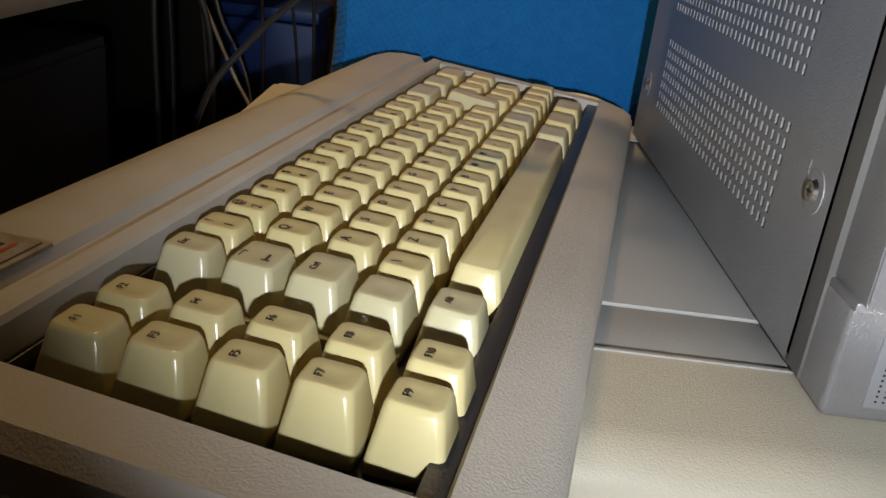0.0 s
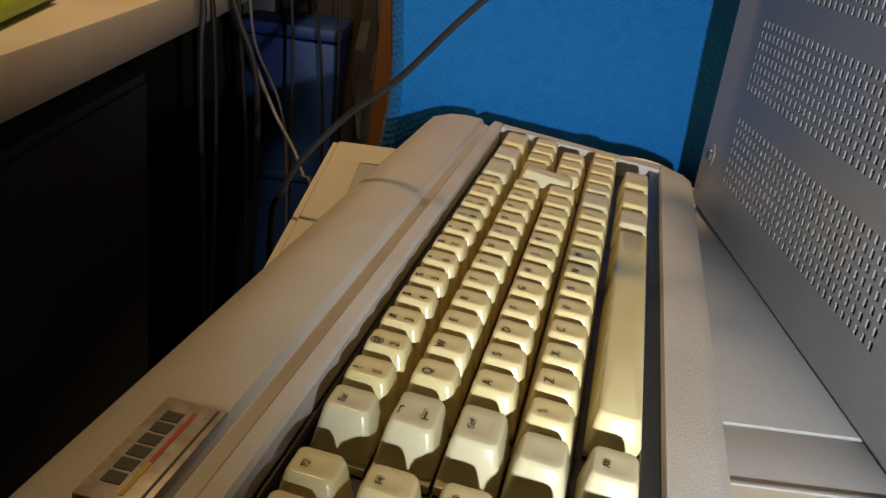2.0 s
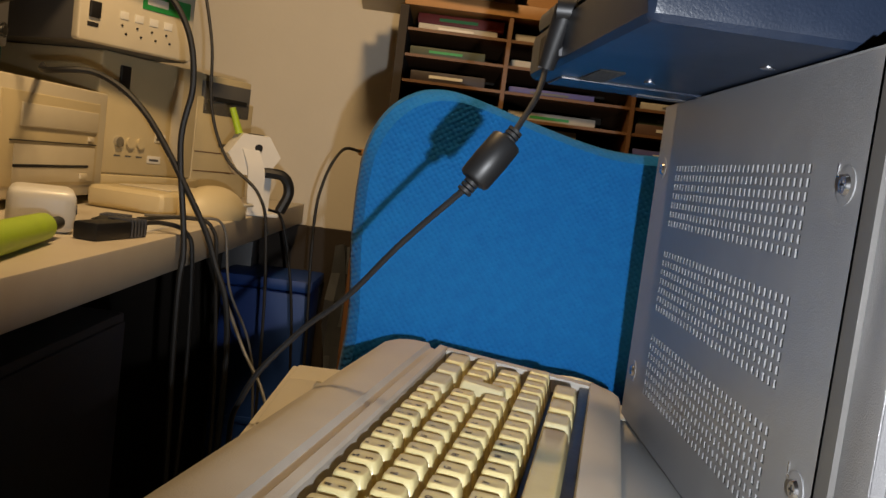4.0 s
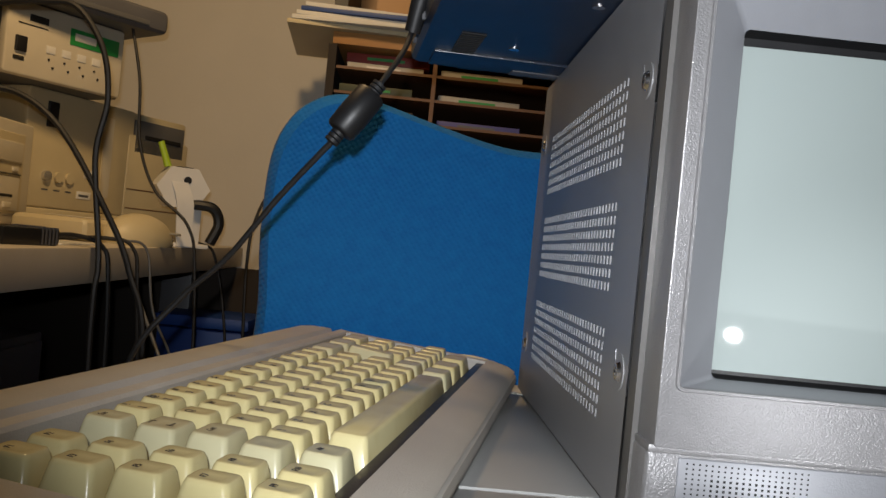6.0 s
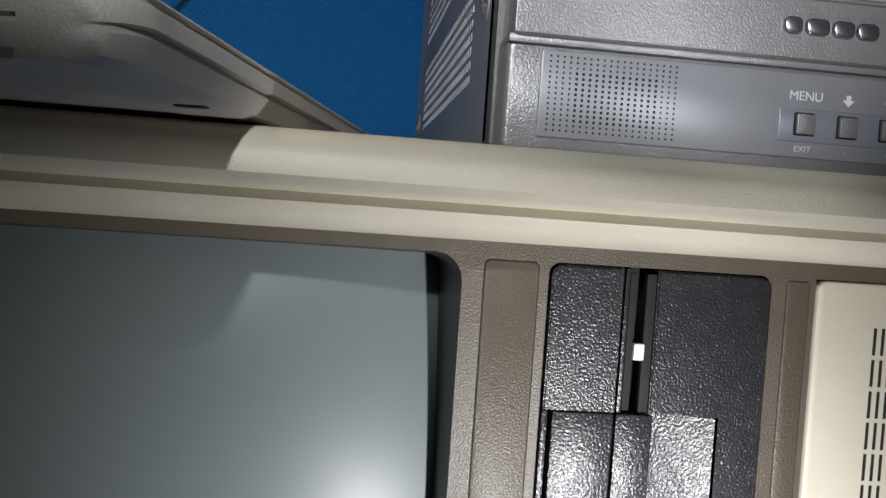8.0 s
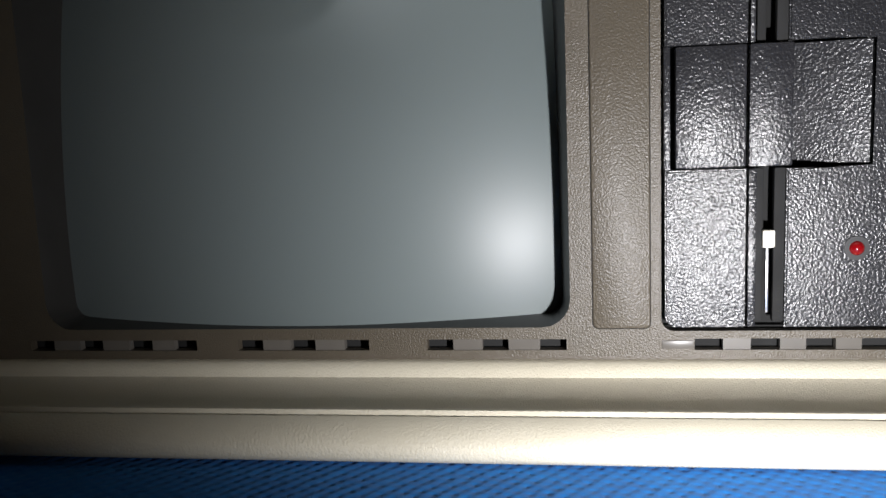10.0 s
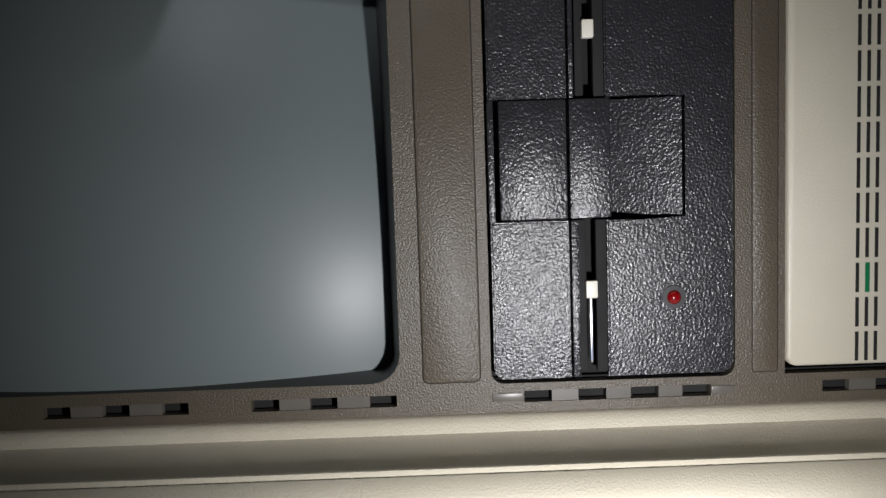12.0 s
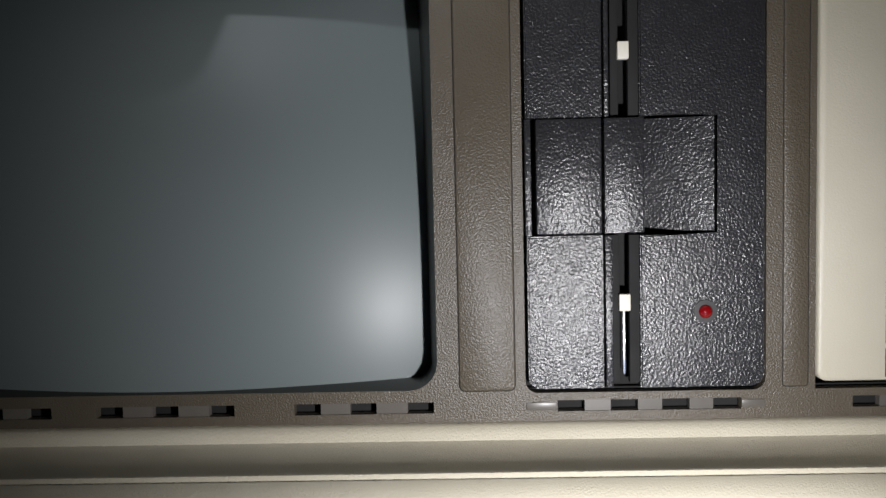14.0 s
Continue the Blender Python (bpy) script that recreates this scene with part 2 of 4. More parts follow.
def wall_with_hole(x0, x1, z0, z1, hx0, hx1, hz0, hz1, r, y, bm=None):
    """A flat front face at y with a rounded opening."""
    bm = bm or bmesh.new()
    hole = [((hx0 + hx1) / 2 + a, y, (hz0 + hz1) / 2 + b) for a, b in rounded(hx1 - hx0, hz1 - hz0, r)]
    rim_ = [((x0 + x1) / 2 + a, y, (z0 + z1) / 2 + b) for a, b in rounded(x1 - x0, z1 - z0, 0.0001)]
    return loft([rim_, hole], bm, cap0=False, cap1=False)


def sweep_x(profile, x0, x1, bm=None):
    """A closed outline in (y, z), drawn out along x."""
    return loft([[(x, y, z) for y, z in profile] for x in (x0, x1)], bm)


def lettering(text, size, material, parent, m, name="legend"):
    cu = bpy.data.curves.new(name, "FONT")
    cu.body, cu.size, cu.align_x, cu.align_y, cu.extrude = text, size, "CENTER", "CENTER", 0.00006
    tmp = bpy.data.objects.new("tmp", cu)
    me = bpy.data.meshes.new_from_object(tmp)
    bpy.data.objects.remove(tmp)
    me.materials.append(material)
    ob = new(name, me)
    ob.parent, ob.matrix_basis = parent, m
    return ob


def dome(x0, x1, z0, z1, y, rise, n=24):
    """A bulged tube face towards -y."""
    bm = bmesh.new()
    rows_ = []
    for j in range(n + 1):
        b = 2 * j / n - 1
        rows_.append([bm.verts.new((x0 + (x1 - x0) * i / n, y - rise * (1 - 0.5 * ((2 * i / n - 1) ** 2 + b * b)), z0 + (z1 - z0) * j / n)) for i in range(n + 1)])
    for j in range(n):
        for i in range(n):
            bm.faces.new((rows_[j][i], rows_[j][i + 1], rows_[j + 1][i + 1], rows_[j + 1][i]))
    rim = bmesh.ops.extrude_edge_only(bm, edges=[e for e in bm.edges if e.is_boundary])
    for v in [g for g in rim["geom"] if isinstance(g, bmesh.types.BMVert)]:
        v.co.y = y + 0.004
    return bm


# ---- room ----
def structure(name, bm, material, label):
    return tagged(part(name, bm, material, None, label, smooth=False), kind="structure")


structure("floor", bbox(-2.6, 2.2, -2.2, 1.35, -0.05, 0.0), CARPET, "dark carpet floor under the desk and chair")
structure("ceiling", bbox(-2.6, 2.2, -2.2, 1.35, 2.4, 2.45), WALLP, "cream painted ceiling")
structure("wall_north", bbox(-2.6, 2.2, 1.25, 1.35, 0, 2.4), WALLP, "cream painted wall behind desk and shelves")
structure("wall_west", bbox(-2.6, -2.5, -2.2, 1.25, 0, 2.4), WALLP, "cream painted side wall")
structure("wall_east", bbox(2.1, 2.2, -2.2, 1.25, 0, 2.4), WALLP, "cream painted side wall")
structure("wall_south", bbox(-2.5, 2.1, -2.2, -2.1, 0, 2.4), WALLP, "cream painted wall")

# ---- blue office chair that carries the computer ----
SEAT = 0.488
chair = thing("office_chair", Matrix.Translation((0, 0, 0)), "blue mesh office chair with computer standing on its seat", "chair")


def chair_back():
    prof = [(-0.262, 0.50), (-0.250, 0.60), (-0.236, 0.72), (-0.243, 0.80), (-0.242, 0.865), (-0.228, 0.902), (-0.204, 0.922), (-0.178, 0.927), (-0.149, 0.922), (-0.105, 0.910), (-0.056, 0.898), (-0.02, 0.894), (0.03, 0.897), (0.09, 0.908), (0.14, 0.916), (0.18, 0.915), (0.21, 0.90), (0.226, 0.865), (0.228, 0.80), (0.222, 0.72), (0.236, 0.60), (0.248, 0.50)]
    line = smooth_line([(x, 0, z) for x, z in prof], 4)
    cx, cz = -0.007, 0.72
    rings = []
    for f, y in ((0.90, 0.470), (0.975, 0.464), (1.0, 0.446), (0.985, 0.430), (0.95, 0.422), (0.8, 0.423), (0.65, 0.424), (0.5, 0.426), (0.35, 0.428), (0.2, 0.429), (0.07, 0.430)):
        ring = [(cx + (p.x - cx) * f, cz + (p.z - cz) * f) for p in line]
        rings.append([(x, y - 0.10 * (x - cx) ** 2 - 0.034 * math.exp(-(((z - 0.70) / 0.09) ** 2)), z) for x, z in ring])
    return loft(rings)


part("backrest", chair_back(), FABRIC, chair)
part("seat", bbox(-0.29, 0.27, -0.13, 0.40, 0.39, SEAT, bevel=0.03, seg=4), SEAT_FABRIC, chair)
part("back_bracket", tube([(-0.01, 0.30, 0.375), (-0.01, 0.45, 0.38), (-0.01, 0.50, 0.48), (-0.01, 0.478, 0.62)], 0.02), SLOTBLACK, chair)
part("gas_column", cyl((-0.01, 0.14, 0.09), (-0.01, 0.14, 0.395), 0.028), SLOTBLACK, chair)
for k in range(5):
    a = radians(72 * k + 20)
    ex, ey = -0.01 + 0.29 * math.cos(a), 0.14 + 0.29 * math.sin(a)
    part("leg", tube([(-0.01, 0.14, 0.10), ((ex - 0.01) / 2, (ey + 0.14) / 2, 0.09), (ex, ey, 0.065)], 0.018), SLOTBLACK, chair)
    part("castor", cyl((ex - 0.012, ey, 0.027), (ex + 0.012, ey, 0.027), 0.027), SLOTBLACK, chair)

# ---- portable computer ----
CX0, CX1, CTOP, CBOT, CREAR = -0.262, 0.246, 0.703, 0.489, 0.345
pc = thing("portable_computer", None, "beige portable computer with built-in tube screen, on blue chair seat", "computer")
top_prof = [(0.002, 0.6725), (-0.022, 0.6745), (-0.0335, 0.6785), (-0.036, 0.6815), (-0.034, 0.6845), (-0.036, 0.6855), (-0.050, 0.6862), (-0.0545, 0.6885), (-0.0550, 0.6935), (-0.0525, 0.6985), (-0.047, 0.7020), (-0.038, CTOP), (0.006, CTOP), (0.006, 0.69), (0.002, 0.69)]
part("top_lip", sweep_x(top_prof, CX0, CX1), CREAM, pc)
bot_prof = [(0.002, 0.5085), (-0.0015, 0.5085), (-0.0038, 0.5079), (-0.0054, 0.5060), (-0.0066, 0.5038), (-0.0095, 0.5027), (-0.0200, 0.5023), (-0.0335, 0.5023), (-0.0345, 0.5029), (-0.0378, 0.5027), (-0.0386, 0.5018), (-0.0391, 0.5008), (-0.0398, 0.5008), (-0.0403, 0.5016), (-0.0450, 0.5004), (-0.0480, 0.4983), (-0.0503, 0.4965), (-0.0511, 0.4945), (-0.0509, 0.4920), (-0.0495, 0.4902), (-0.047, CBOT), (0.006, CBOT), (0.006, 0.50), (0.002, 0.50)]
part("bottom_lip", sweep_x(bot_prof, CX0, CX1), CREAM, pc)
part("side_wall", bbox(CX0 - 0.004, CX0, -0.054, CREAR, CBOT, CTOP - 0.001, bevel=0.0015), CREAM, pc)
part("side_wall", bbox(CX1, CX1 + 0.004, -0.054, CREAR, CBOT, CTOP - 0.001, bevel=0.0015), CREAM, pc)
part("rear_wall", bbox(CX0, CX1, CREAR - 0.004, CREAR, CBOT, CTOP - 0.001), CREAM, pc)
part("base", bbox(CX0, CX1, 0.007, CREAR - 0.005, CBOT, CBOT + 0.004), CREAM, pc)
part("top_strip", bbox(CX0, CX1, 0.007, 0.0437, CTOP - 0.006, CTOP - 0.0012, bevel=0.0006), TOPGREY, pc)
part("strip_edge", bbox(CX0, CX1, 0.0052, 0.0072, CTOP - 0.004, CTOP + 0.0006, bevel=0.0004), TOPGREY, pc)
part("top_cover", bbox(CX0, CX1, 0.0445, 0.302, CTOP - 0.006, CTOP - 0.0002, bevel=0.0008), TOPGREY, pc)
part("rear_top_band", bbox(CX0, CX1, 0.303, CREAR - 0.0005, CTOP - 0.008, CTOP + 0.0004, bevel=0.002), CREAM, pc)
part("side_top_band", bbox(CX0 + 0.0005, CX0 + 0.020, 0.0446, 0.3025, CTOP - 0.008, CTOP + 0.0006, bevel=0.001), CREAM, pc)

# the brown bezel: pieces round the openings
ZB0, ZB1 = 0.508, 0.673
SX0, SX1, SZ0, SZ1 = -0.2290, -0.0315, 0.5200, 0.6680
part("screen_surround", wall_with_hole(CX0, -0.0265, 0.5185, ZB1, SX0, SX1, SZ0, SZ1, 0.010, 0.0), BEZEL, pc)


def glass_y(x, z):
    """The tube leans back at the top and bulges towards the front."""
    u, v = (x + 0.1304) / 0.0958, (z - 0.5939) / 0.0721
    return 0.0040 + 0.014 * u * u + 0.006 * v * v + 0.0075 * v


def glass_ring(grow, push):
    """The tube's visible outline: it narrows towards the top, with rounded corners and slightly bowed edges."""
    ring = []
    for a, b in rounded(0.1917, 0.1442, 0.0055, 4):
        bow = 1 + 0.010 * (1 - (b / 0.0721) ** 2)
        x = -0.1304 + a * bow * (1 - 0.014 * (b / 0.0721 + 1)) * (1 + grow)
        z = 0.5939 + b * (1 + grow)
        ring.append((x, glass_y(x, z) + push, z))
    return ring


def tube_face():
    """A fine grid of glass, its rim trimmed to the outline's taper."""
    bm, n = bmesh.new(), 40
    rows_ = []
    for j in range(n + 1):
        b = (2 * j / n - 1) * 1.02
        wide = 0.09585 * 1.02 * (1 + 0.010 * (1 - b * b)) * (1 - 0.014 * (b + 1))
        row = []
        for i in range(n + 1):
            x, z = -0.1304 + (2 * i / n - 1) * wide, 0.5939 + 0.0721 * b
            row.append(bm.verts.new((x, glass_y(x, z), z)))
        rows_.append(row)
    for j in range(n):
        for i in range(n):
            bm.faces.new((rows_[j][i], rows_[j][i + 1], rows_[j + 1][i + 1], rows_[j + 1][i]))
    return bm


front_ring = [((SX0 + SX1) / 2 + a, 0.0, (SZ0 + SZ1) / 2 + b) for a, b in rounded(SX1 - SX0, SZ1 - SZ0, 0.010, 4)]
mid_ring = [tuple(Vector(a).lerp(Vector(b), 0.55) + Vector((0, -0.002, 0))) for a, b in zip(front_ring, glass_ring(0, 0.0))]
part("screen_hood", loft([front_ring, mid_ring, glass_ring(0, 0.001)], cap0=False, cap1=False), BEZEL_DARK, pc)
part("tube_face", tube_face(), CRT, pc, "blank grey tube screen")
part("drive_surround", bbox(-0.0265, -0.0006, 0.0, 0.004, 0.5185, ZB1), BEZEL, pc)
part("strip_groove", plate(-0.02403, -0.00397, 0.51927, 0.66653, -0.0001, 0.003, 0.0022, 0.0001), HOLE, pc)
part("blank_strip", plate(-0.0238, -0.0042, 0.5195, 0.6663, -0.0005, 0.003, 0.002, 0.0005), BEZEL, pc)
part("bezel_rail", bbox(-0.0006, CX1, 0.0, 0.004, 0.6668, ZB1), BEZEL, pc)
part("drive_divider", bbox(0.0830, 0.1000, 0.0, 0.004, 0.5185, 0.6668), BEZEL, pc)
part("strip_groove", plate(0.0886, 0.0977, 0.5193, 0.6657, -0.0001, 0.003, 0.0014, 0.0001), HOLE, pc)
part("divider_strip", plate(0.0888, 0.0975, 0.5195, 0.6655, -0.0004, 0.003, 0.0012, 0.0004), BEZEL, pc)
part("bezel_end", bbox(0.1862, CX1, 0.0, 0.004, 0.5185, 0.6668), BEZEL, pc)
part("bezel_foot", bbox(CX0, CX1, 0.0, 0.004, ZB0, 0.5118), BEZEL, pc)
part("vent_rail", bbox(CX0, CX1, 0.0, 0.004, 0.5158, 0.5185), BEZEL, pc)
part("vent_back", bbox(CX0, CX1, 0.006, 0.008, ZB0, 0.519), HOLE, pc)
# row of short vents below the drive and screen: bars fill the gaps between the holes
holes = [(h, 0.0093) for h in (-0.2370, -0.2170, -0.1970, -0.1790, -0.1535, -0.1335, -0.1132, -0.0825, -0.0627, -0.0423)] + [(h, 0.0096) for h in (0.0105, 0.0292, 0.0472, 0.0650, 0.1130, 0.1318, 0.1506, 0.1694)]
x = CX0
for hx, w in holes + [(CX1, 0)]:
    grooved = any(abs(x - (h + ww)) < 1e-6 for h, ww in holes) and hx - x < 0.014
    part("vent_bar", bbox(x, hx, 0.0008 if grooved else 0.0, 0.004, 0.5118, 0.5158), VENTBAR if grooved else BEZEL, pc)
    x = hx + w
for x0, x1 in ((-0.0005, 0.0104), (0.0747, 0.0828)):
    part("vent_ledge", bbox(x0, x1, -0.0004, 0.002, 0.5122, 0.5152, bevel=0.0005), VENTBAR, pc)

# floppy drive, on its side
DX, DZ0, DZ1 = 0.0826, 0.5200, 0.6662
drive = part("drive_mount", bbox(0.0, DX, 0.0100, 0.012, DZ0 - 0.001, DZ1 + 0.0004), HOLE, pc)


def face_edge(bm):
    bmesh.ops.bevel(bm, geom=[e for e in bm.edges if all(v.co.y < 0 for v in e.verts)], offset=0.0006, segments=2, affect="EDGES")
    return bm


def left_face(z0, z1):
    """A narrow piece of the drive face, its outer corner rounded."""
    q = 0.004
    arc = [(q * (1 - math.cos(a)), q * (1 - math.sin(a))) for a in (0.0, 0.4, 0.8, 1.2, math.pi / 2)]
    if z0 == DZ0:
        o = [(0.0006 + a, z0 + b) for a, b in arc] + [(0.0268, z0), (0.0268, z1), (0.0006, z1)]
    else:
        o = [(0.0006 + a, z1 - b) for a, b in arc] + [(0.0268, z1), (0.0268, z0), (0.0006, z0)]
    return face_edge(loft([[(x, 0.004, z) for x, z in o], [(x, -0.0010, z) for x, z in o]]))


# rounded corners of the bezel's drive opening
for cx, cz, sx, sz in ((-0.0006, 0.5185, 1, 1), (0.0830, 0.5185, -1, 1), (-0.0006, 0.6668, 1, -1), (0.0830, 0.6668, -1, -1)):
    q = 0.0042
    o = [(cx, cz)] + [(cx + sx * q * (1 - math.cos(a)), cz + sz * q * (1 - math.sin(a))) for a in (0.0, 0.4, 0.8, 1.2, math.pi / 2)]
    part("corner_fillet", loft([[(x, 0.0039, z) for x, z in o], [(x, 0.0001, z) for x, z in o]]), BEZEL, pc, smooth=False)
for z0, z1 in ((DZ0, 0.5735), (0.6142, DZ1)):
    part("drive_face_plate", left_face(z0, z1), GRAIN, drive, "grained black drive face")


def right_face():
    """The broad side of the drive face, one piece round the latch."""
    r = 0.004
    o = [(0.0396, DZ0), (DX - 0.0003 - r, DZ0), (DX - 0.0003 - 0.3 * r, DZ0 + 0.3 * r), (DX - 0.0003, DZ0 + r), (DX - 0.0003, DZ1 - r), (DX - 0.0003 - 0.3 * r, DZ1 - 0.3 * r), (DX - 0.0003 - r, DZ1), (0.0396, DZ1), (0.0396, 0.6145), (0.0666, 0.6145), (0.0666, 0.5732), (0.0396, 0.5732)]
    bm = loft([[(x, 0.004, z) for x, z in o], [(x, -0.0010, z) for x, z in o]])
    bmesh.ops.bevel(bm, geom=[e for e in bm.edges if all(v.co.y < 0 for v in e.verts)], offset=0.0006, segments=2, affect="EDGES")
    return bm


part("drive_face_plate", right_face(), GRAIN, drive, "grained black drive face")
part("slot_rib", bbox(0.0276, 0.0302, -0.0008, 0.004, DZ0, 0.5735, bevel=0.0004), GRAIN, drive)
part("slot_rib", bbox(0.0276, 0.0292, -0.0008, 0.004, 0.6142, DZ1, bevel=0.0004), GRAIN, drive)
for z0, z1 in ((DZ0 + 0.0015, 0.5735), (0.6142, DZ1 - 0.0015)):
    part("slot_edge", bbox(0.0300, 0.0328, 0.0012, 0.004, z0, z1, bevel=0.0004), HOLE, drive)
    part("slot_edge", bbox(0.0360, 0.0396, 0.0006, 0.004, z0, z1, bevel=0.0004), HOLE, drive)
part("latch_bed", bbox(0.0026, 0.0664, 0.0092, 0.0098, 0.5725, 0.6152), HOLE, drive)
part("drive_face_plate", bbox(0.0002, 0.0024, -0.0010, 0.004, 0.5737, 0.6140, bevel=0.0005), GRAIN, drive)
part("latch_plate", bbox(0.0040, 0.0266, -0.0012, 0.003, 0.5742, 0.6138, bevel=0.0007), GRAIN, drive)
part("latch_plate", bbox(0.0274, 0.0412, -0.0014, 0.003, 0.5742, 0.6138, bevel=0.0007), GRAIN, drive)
wedge = loft([[(0.0414, 0.0085, 0.5745), (0.0414, 0.0090, 0.5745), (0.0650, 0.0090, 0.5745), (0.0650, -0.0006, 0.5745)], [(0.0414, 0.0075, 0.6136), (0.0414, 0.0090, 0.6136), (0.0650, 0.0090, 0.6136), (0.0650, -0.0006, 0.6136)]])
part("latch_finger_well", wedge, GRAIN, drive)
for z in (0.6365, 0.5500):
    part("knob", bbox(0.0322, 0.0362, -0.0012, 0.002, z - 0.0030, z + 0.0030, bevel=0.0006), IVORY, drive, "small white plastic knob")
part("slot_spring", bbox(0.0337, 0.0347, 0.0008, 0.003, 0.5245, 0.5472, bevel=0.0003), STEEL, drive, "bright steel spring strip")
part("lamp_collar", cyl((0.0618, -0.0016, 0.5465), (0.0618, 0.003, 0.5465), 0.0040, n=28), SLOTBLACK, drive)
lens = bmesh.new()
bmesh.ops.create_uvsphere(lens, u_segments=20, v_segments=12, radius=0.0025, matrix=Matrix.Translation((0.0618, -0.0010, 0.5465)))
part("lamp_lens", lens, LED, drive, "dark red indicator lamp")

# cream hard-disk panel with slots
panel = part("disk_panel", plate(0.1004, 0.1860, 0.5212, 0.6664, -0.0012, 0.004, 0.0035, 0.0008), CREAM_PANEL, pc, "cream disk panel with rows of slots")
part("panel_fold", bbox(0.1395, 0.1857, -0.0020, 0.0, 0.5225, 0.6652, bevel=0.0008), CREAM_PANEL, panel)
z = 0.6500
row = 0
while z > 0.532:
    for k in range(3):
        g = k == 1 and row == 8
        part("slot", bbox(0.1235 + 0.0032 * k, 0.1246 + 0.0032 * k + (0.0004 if g else 0), -0.0015, 0.001, z - 0.0100, z), GREEN_LED if g else HOLE, panel)
    z -= 0.01175
    row += 1

# ---- video monitor on the computer ----
TX0, TX1, TB, TT = -0.0265, 0.1915, 0.7035, 0.9215
TC = (TX0 + TX1) / 2
tv = thing("video_monitor", None, "silver-grey studio tube monitor standing on the computer", "monitor")
YF, YB = -0.021, 0.305


def side_panel():
    """Left steel side with three fields of slots cut through it."""
    x = TX0 - 0.0005
    ys, zs = [0.006], [TB + 0.004]
    cols, rows_ = 32, 7
    py = (0.257 - 0.051) / cols
    for k in range(cols):
        ys += [0.051 + py * k, 0.051 + py * k + py * 0.46]
    ys.append(YB)
    fields = ((0.7352, 0.7735), (0.7895, 0.8278), (0.8436, 0.8817))
    for z0, z1 in fields:
        pz = (z1 - z0 - 0.0037) / (rows_ - 1)
        for k in range(rows_):
            zs += [z0 + pz * k, z0 + pz * k + 0.0037]
    zs.append(TT)
    bm = bmesh.new()
    grid = [[bm.verts.new((x, y, z)) for z in zs] for y in ys]
    for i in range(len(ys) - 1):
        for j in range(len(zs) - 1):
            if i % 2 == 1 and j % 2 == 1:
                q = [grid[i][j], grid[i + 1][j], grid[i + 1][j + 1], grid[i][j + 1]]
                d = [bm.verts.new((x + 0.0012, v.co.y, v.co.z)) for v in q]
                for k in range(4):
                    bm.faces.new((q[k], q[(k + 1) % 4], d[(k + 1) % 4], d[k]))
            else:
                bm.faces.new((grid[i][j], grid[i + 1][j], grid[i + 1][j + 1], grid[i][j + 1]))
    return bm


cover = part("steel_cover", side_panel(), TVMETAL, tv, "grey steel cover with slotted vents", smooth=False)
part("cover_top", bbox(TX0 - 0.0005, TX1, 0.006, YB, TT, TT + 0.0012, bevel=0.0005), TVMETAL, cover)
part("cover_side", bbox(TX1, TX1 + 0.0012, 0.006, YB, TB + 0.004, TT), TVMETAL, cover)
part("cover_back", bbox(TX0 + 0.003, TX1 - 0.001, YB - 0.003, YB, TB + 0.004, TT), TVMETAL, cover)
part("liner", bbox(TX0 + 0.0016, TX0 + 0.0024, 0.045, 0.262, 0.732, 0.885), TVINNER, cover)
part("cover_base", bbox(TX0 + 0.001, TX1, 0.006, YB - 0.004, TB + 0.002, TB + 0.005), TVDARK, cover)
for y, z in ((0.0186, 0.7595), (0.0186, 0.8737), (0.288, 0.7420), (0.288, 0.8800)):
    dish = cyl((TX0 - 0.0009, y, z), (TX0, y, z), 0.0072, n=28)
    ring = part("screw_dish", dish, TVMETAL, cover)
    sc = cyl((TX0 - 0.0022, y, z), (TX0 - 0.0006, y, z), 0.0032, 0.0042, n=20)
    head = part("screw", sc, STEEL, cover, "bright cross-head screw")
    cross = bbox(TX0 - 0.0024, TX0 - 0.0020, y - 0.0018, y + 0.0018, z - 0.0004, z + 0.0004)
    add_box(cross, TX0 - 0.0024, TX0 - 0.0020, y - 0.0004, y + 0.0004, z - 0.0018, z + 0.0018)
    part("screw_cross", cross, SLOTBLACK, head)
for z in (0.7655, 0.8797):
    arrow = bbox(TX0 - 0.0007, TX0 - 0.0004, 0.0270, 0.0276, z - 0.003, z + 0.002)
    add_box(arrow, TX0 - 0.0007, TX0 - 0.0004, 0.0240, 0.0272, z - 0.0032, z - 0.0026)
    part("stamped_arrow", arrow, STEEL, cover)
part("front_collar", bbox(TX0 + 0.0004, TX1 - 0.0004, -0.004, 0.006, TB + 0.003, TT), TVDARK, tv)
lower = part("lower_panel", plate(TX0 + 0.0014, TX1 - 0.0014, TB, 0.7398, YF, 0.0, 0.003, 0.0016), SILVER, tv)
part("bezel_rim", bbox(TX0 + 0.0014, TX1 - 0.0014, YF - 0.0022, -0.004, 0.7380, 0.7410, bevel=0.0010), SILVER, tv)
BX0, BX1, BZ0, BZ1 = TX0 + 0.0030, TX1 - 0.0030, 0.7408, TT + 0.001
OX0, OX1, OZ0, OZ1 = -0.0178, 0.1828, 0.7612, 0.9080
bez = part("screen_bezel", wall_with_hole(BX0, BX1, BZ0, BZ1, OX0, OX1, OZ0, OZ1, 0.0018, -0.0262), SILVER, tv)
sides = bmesh.new()
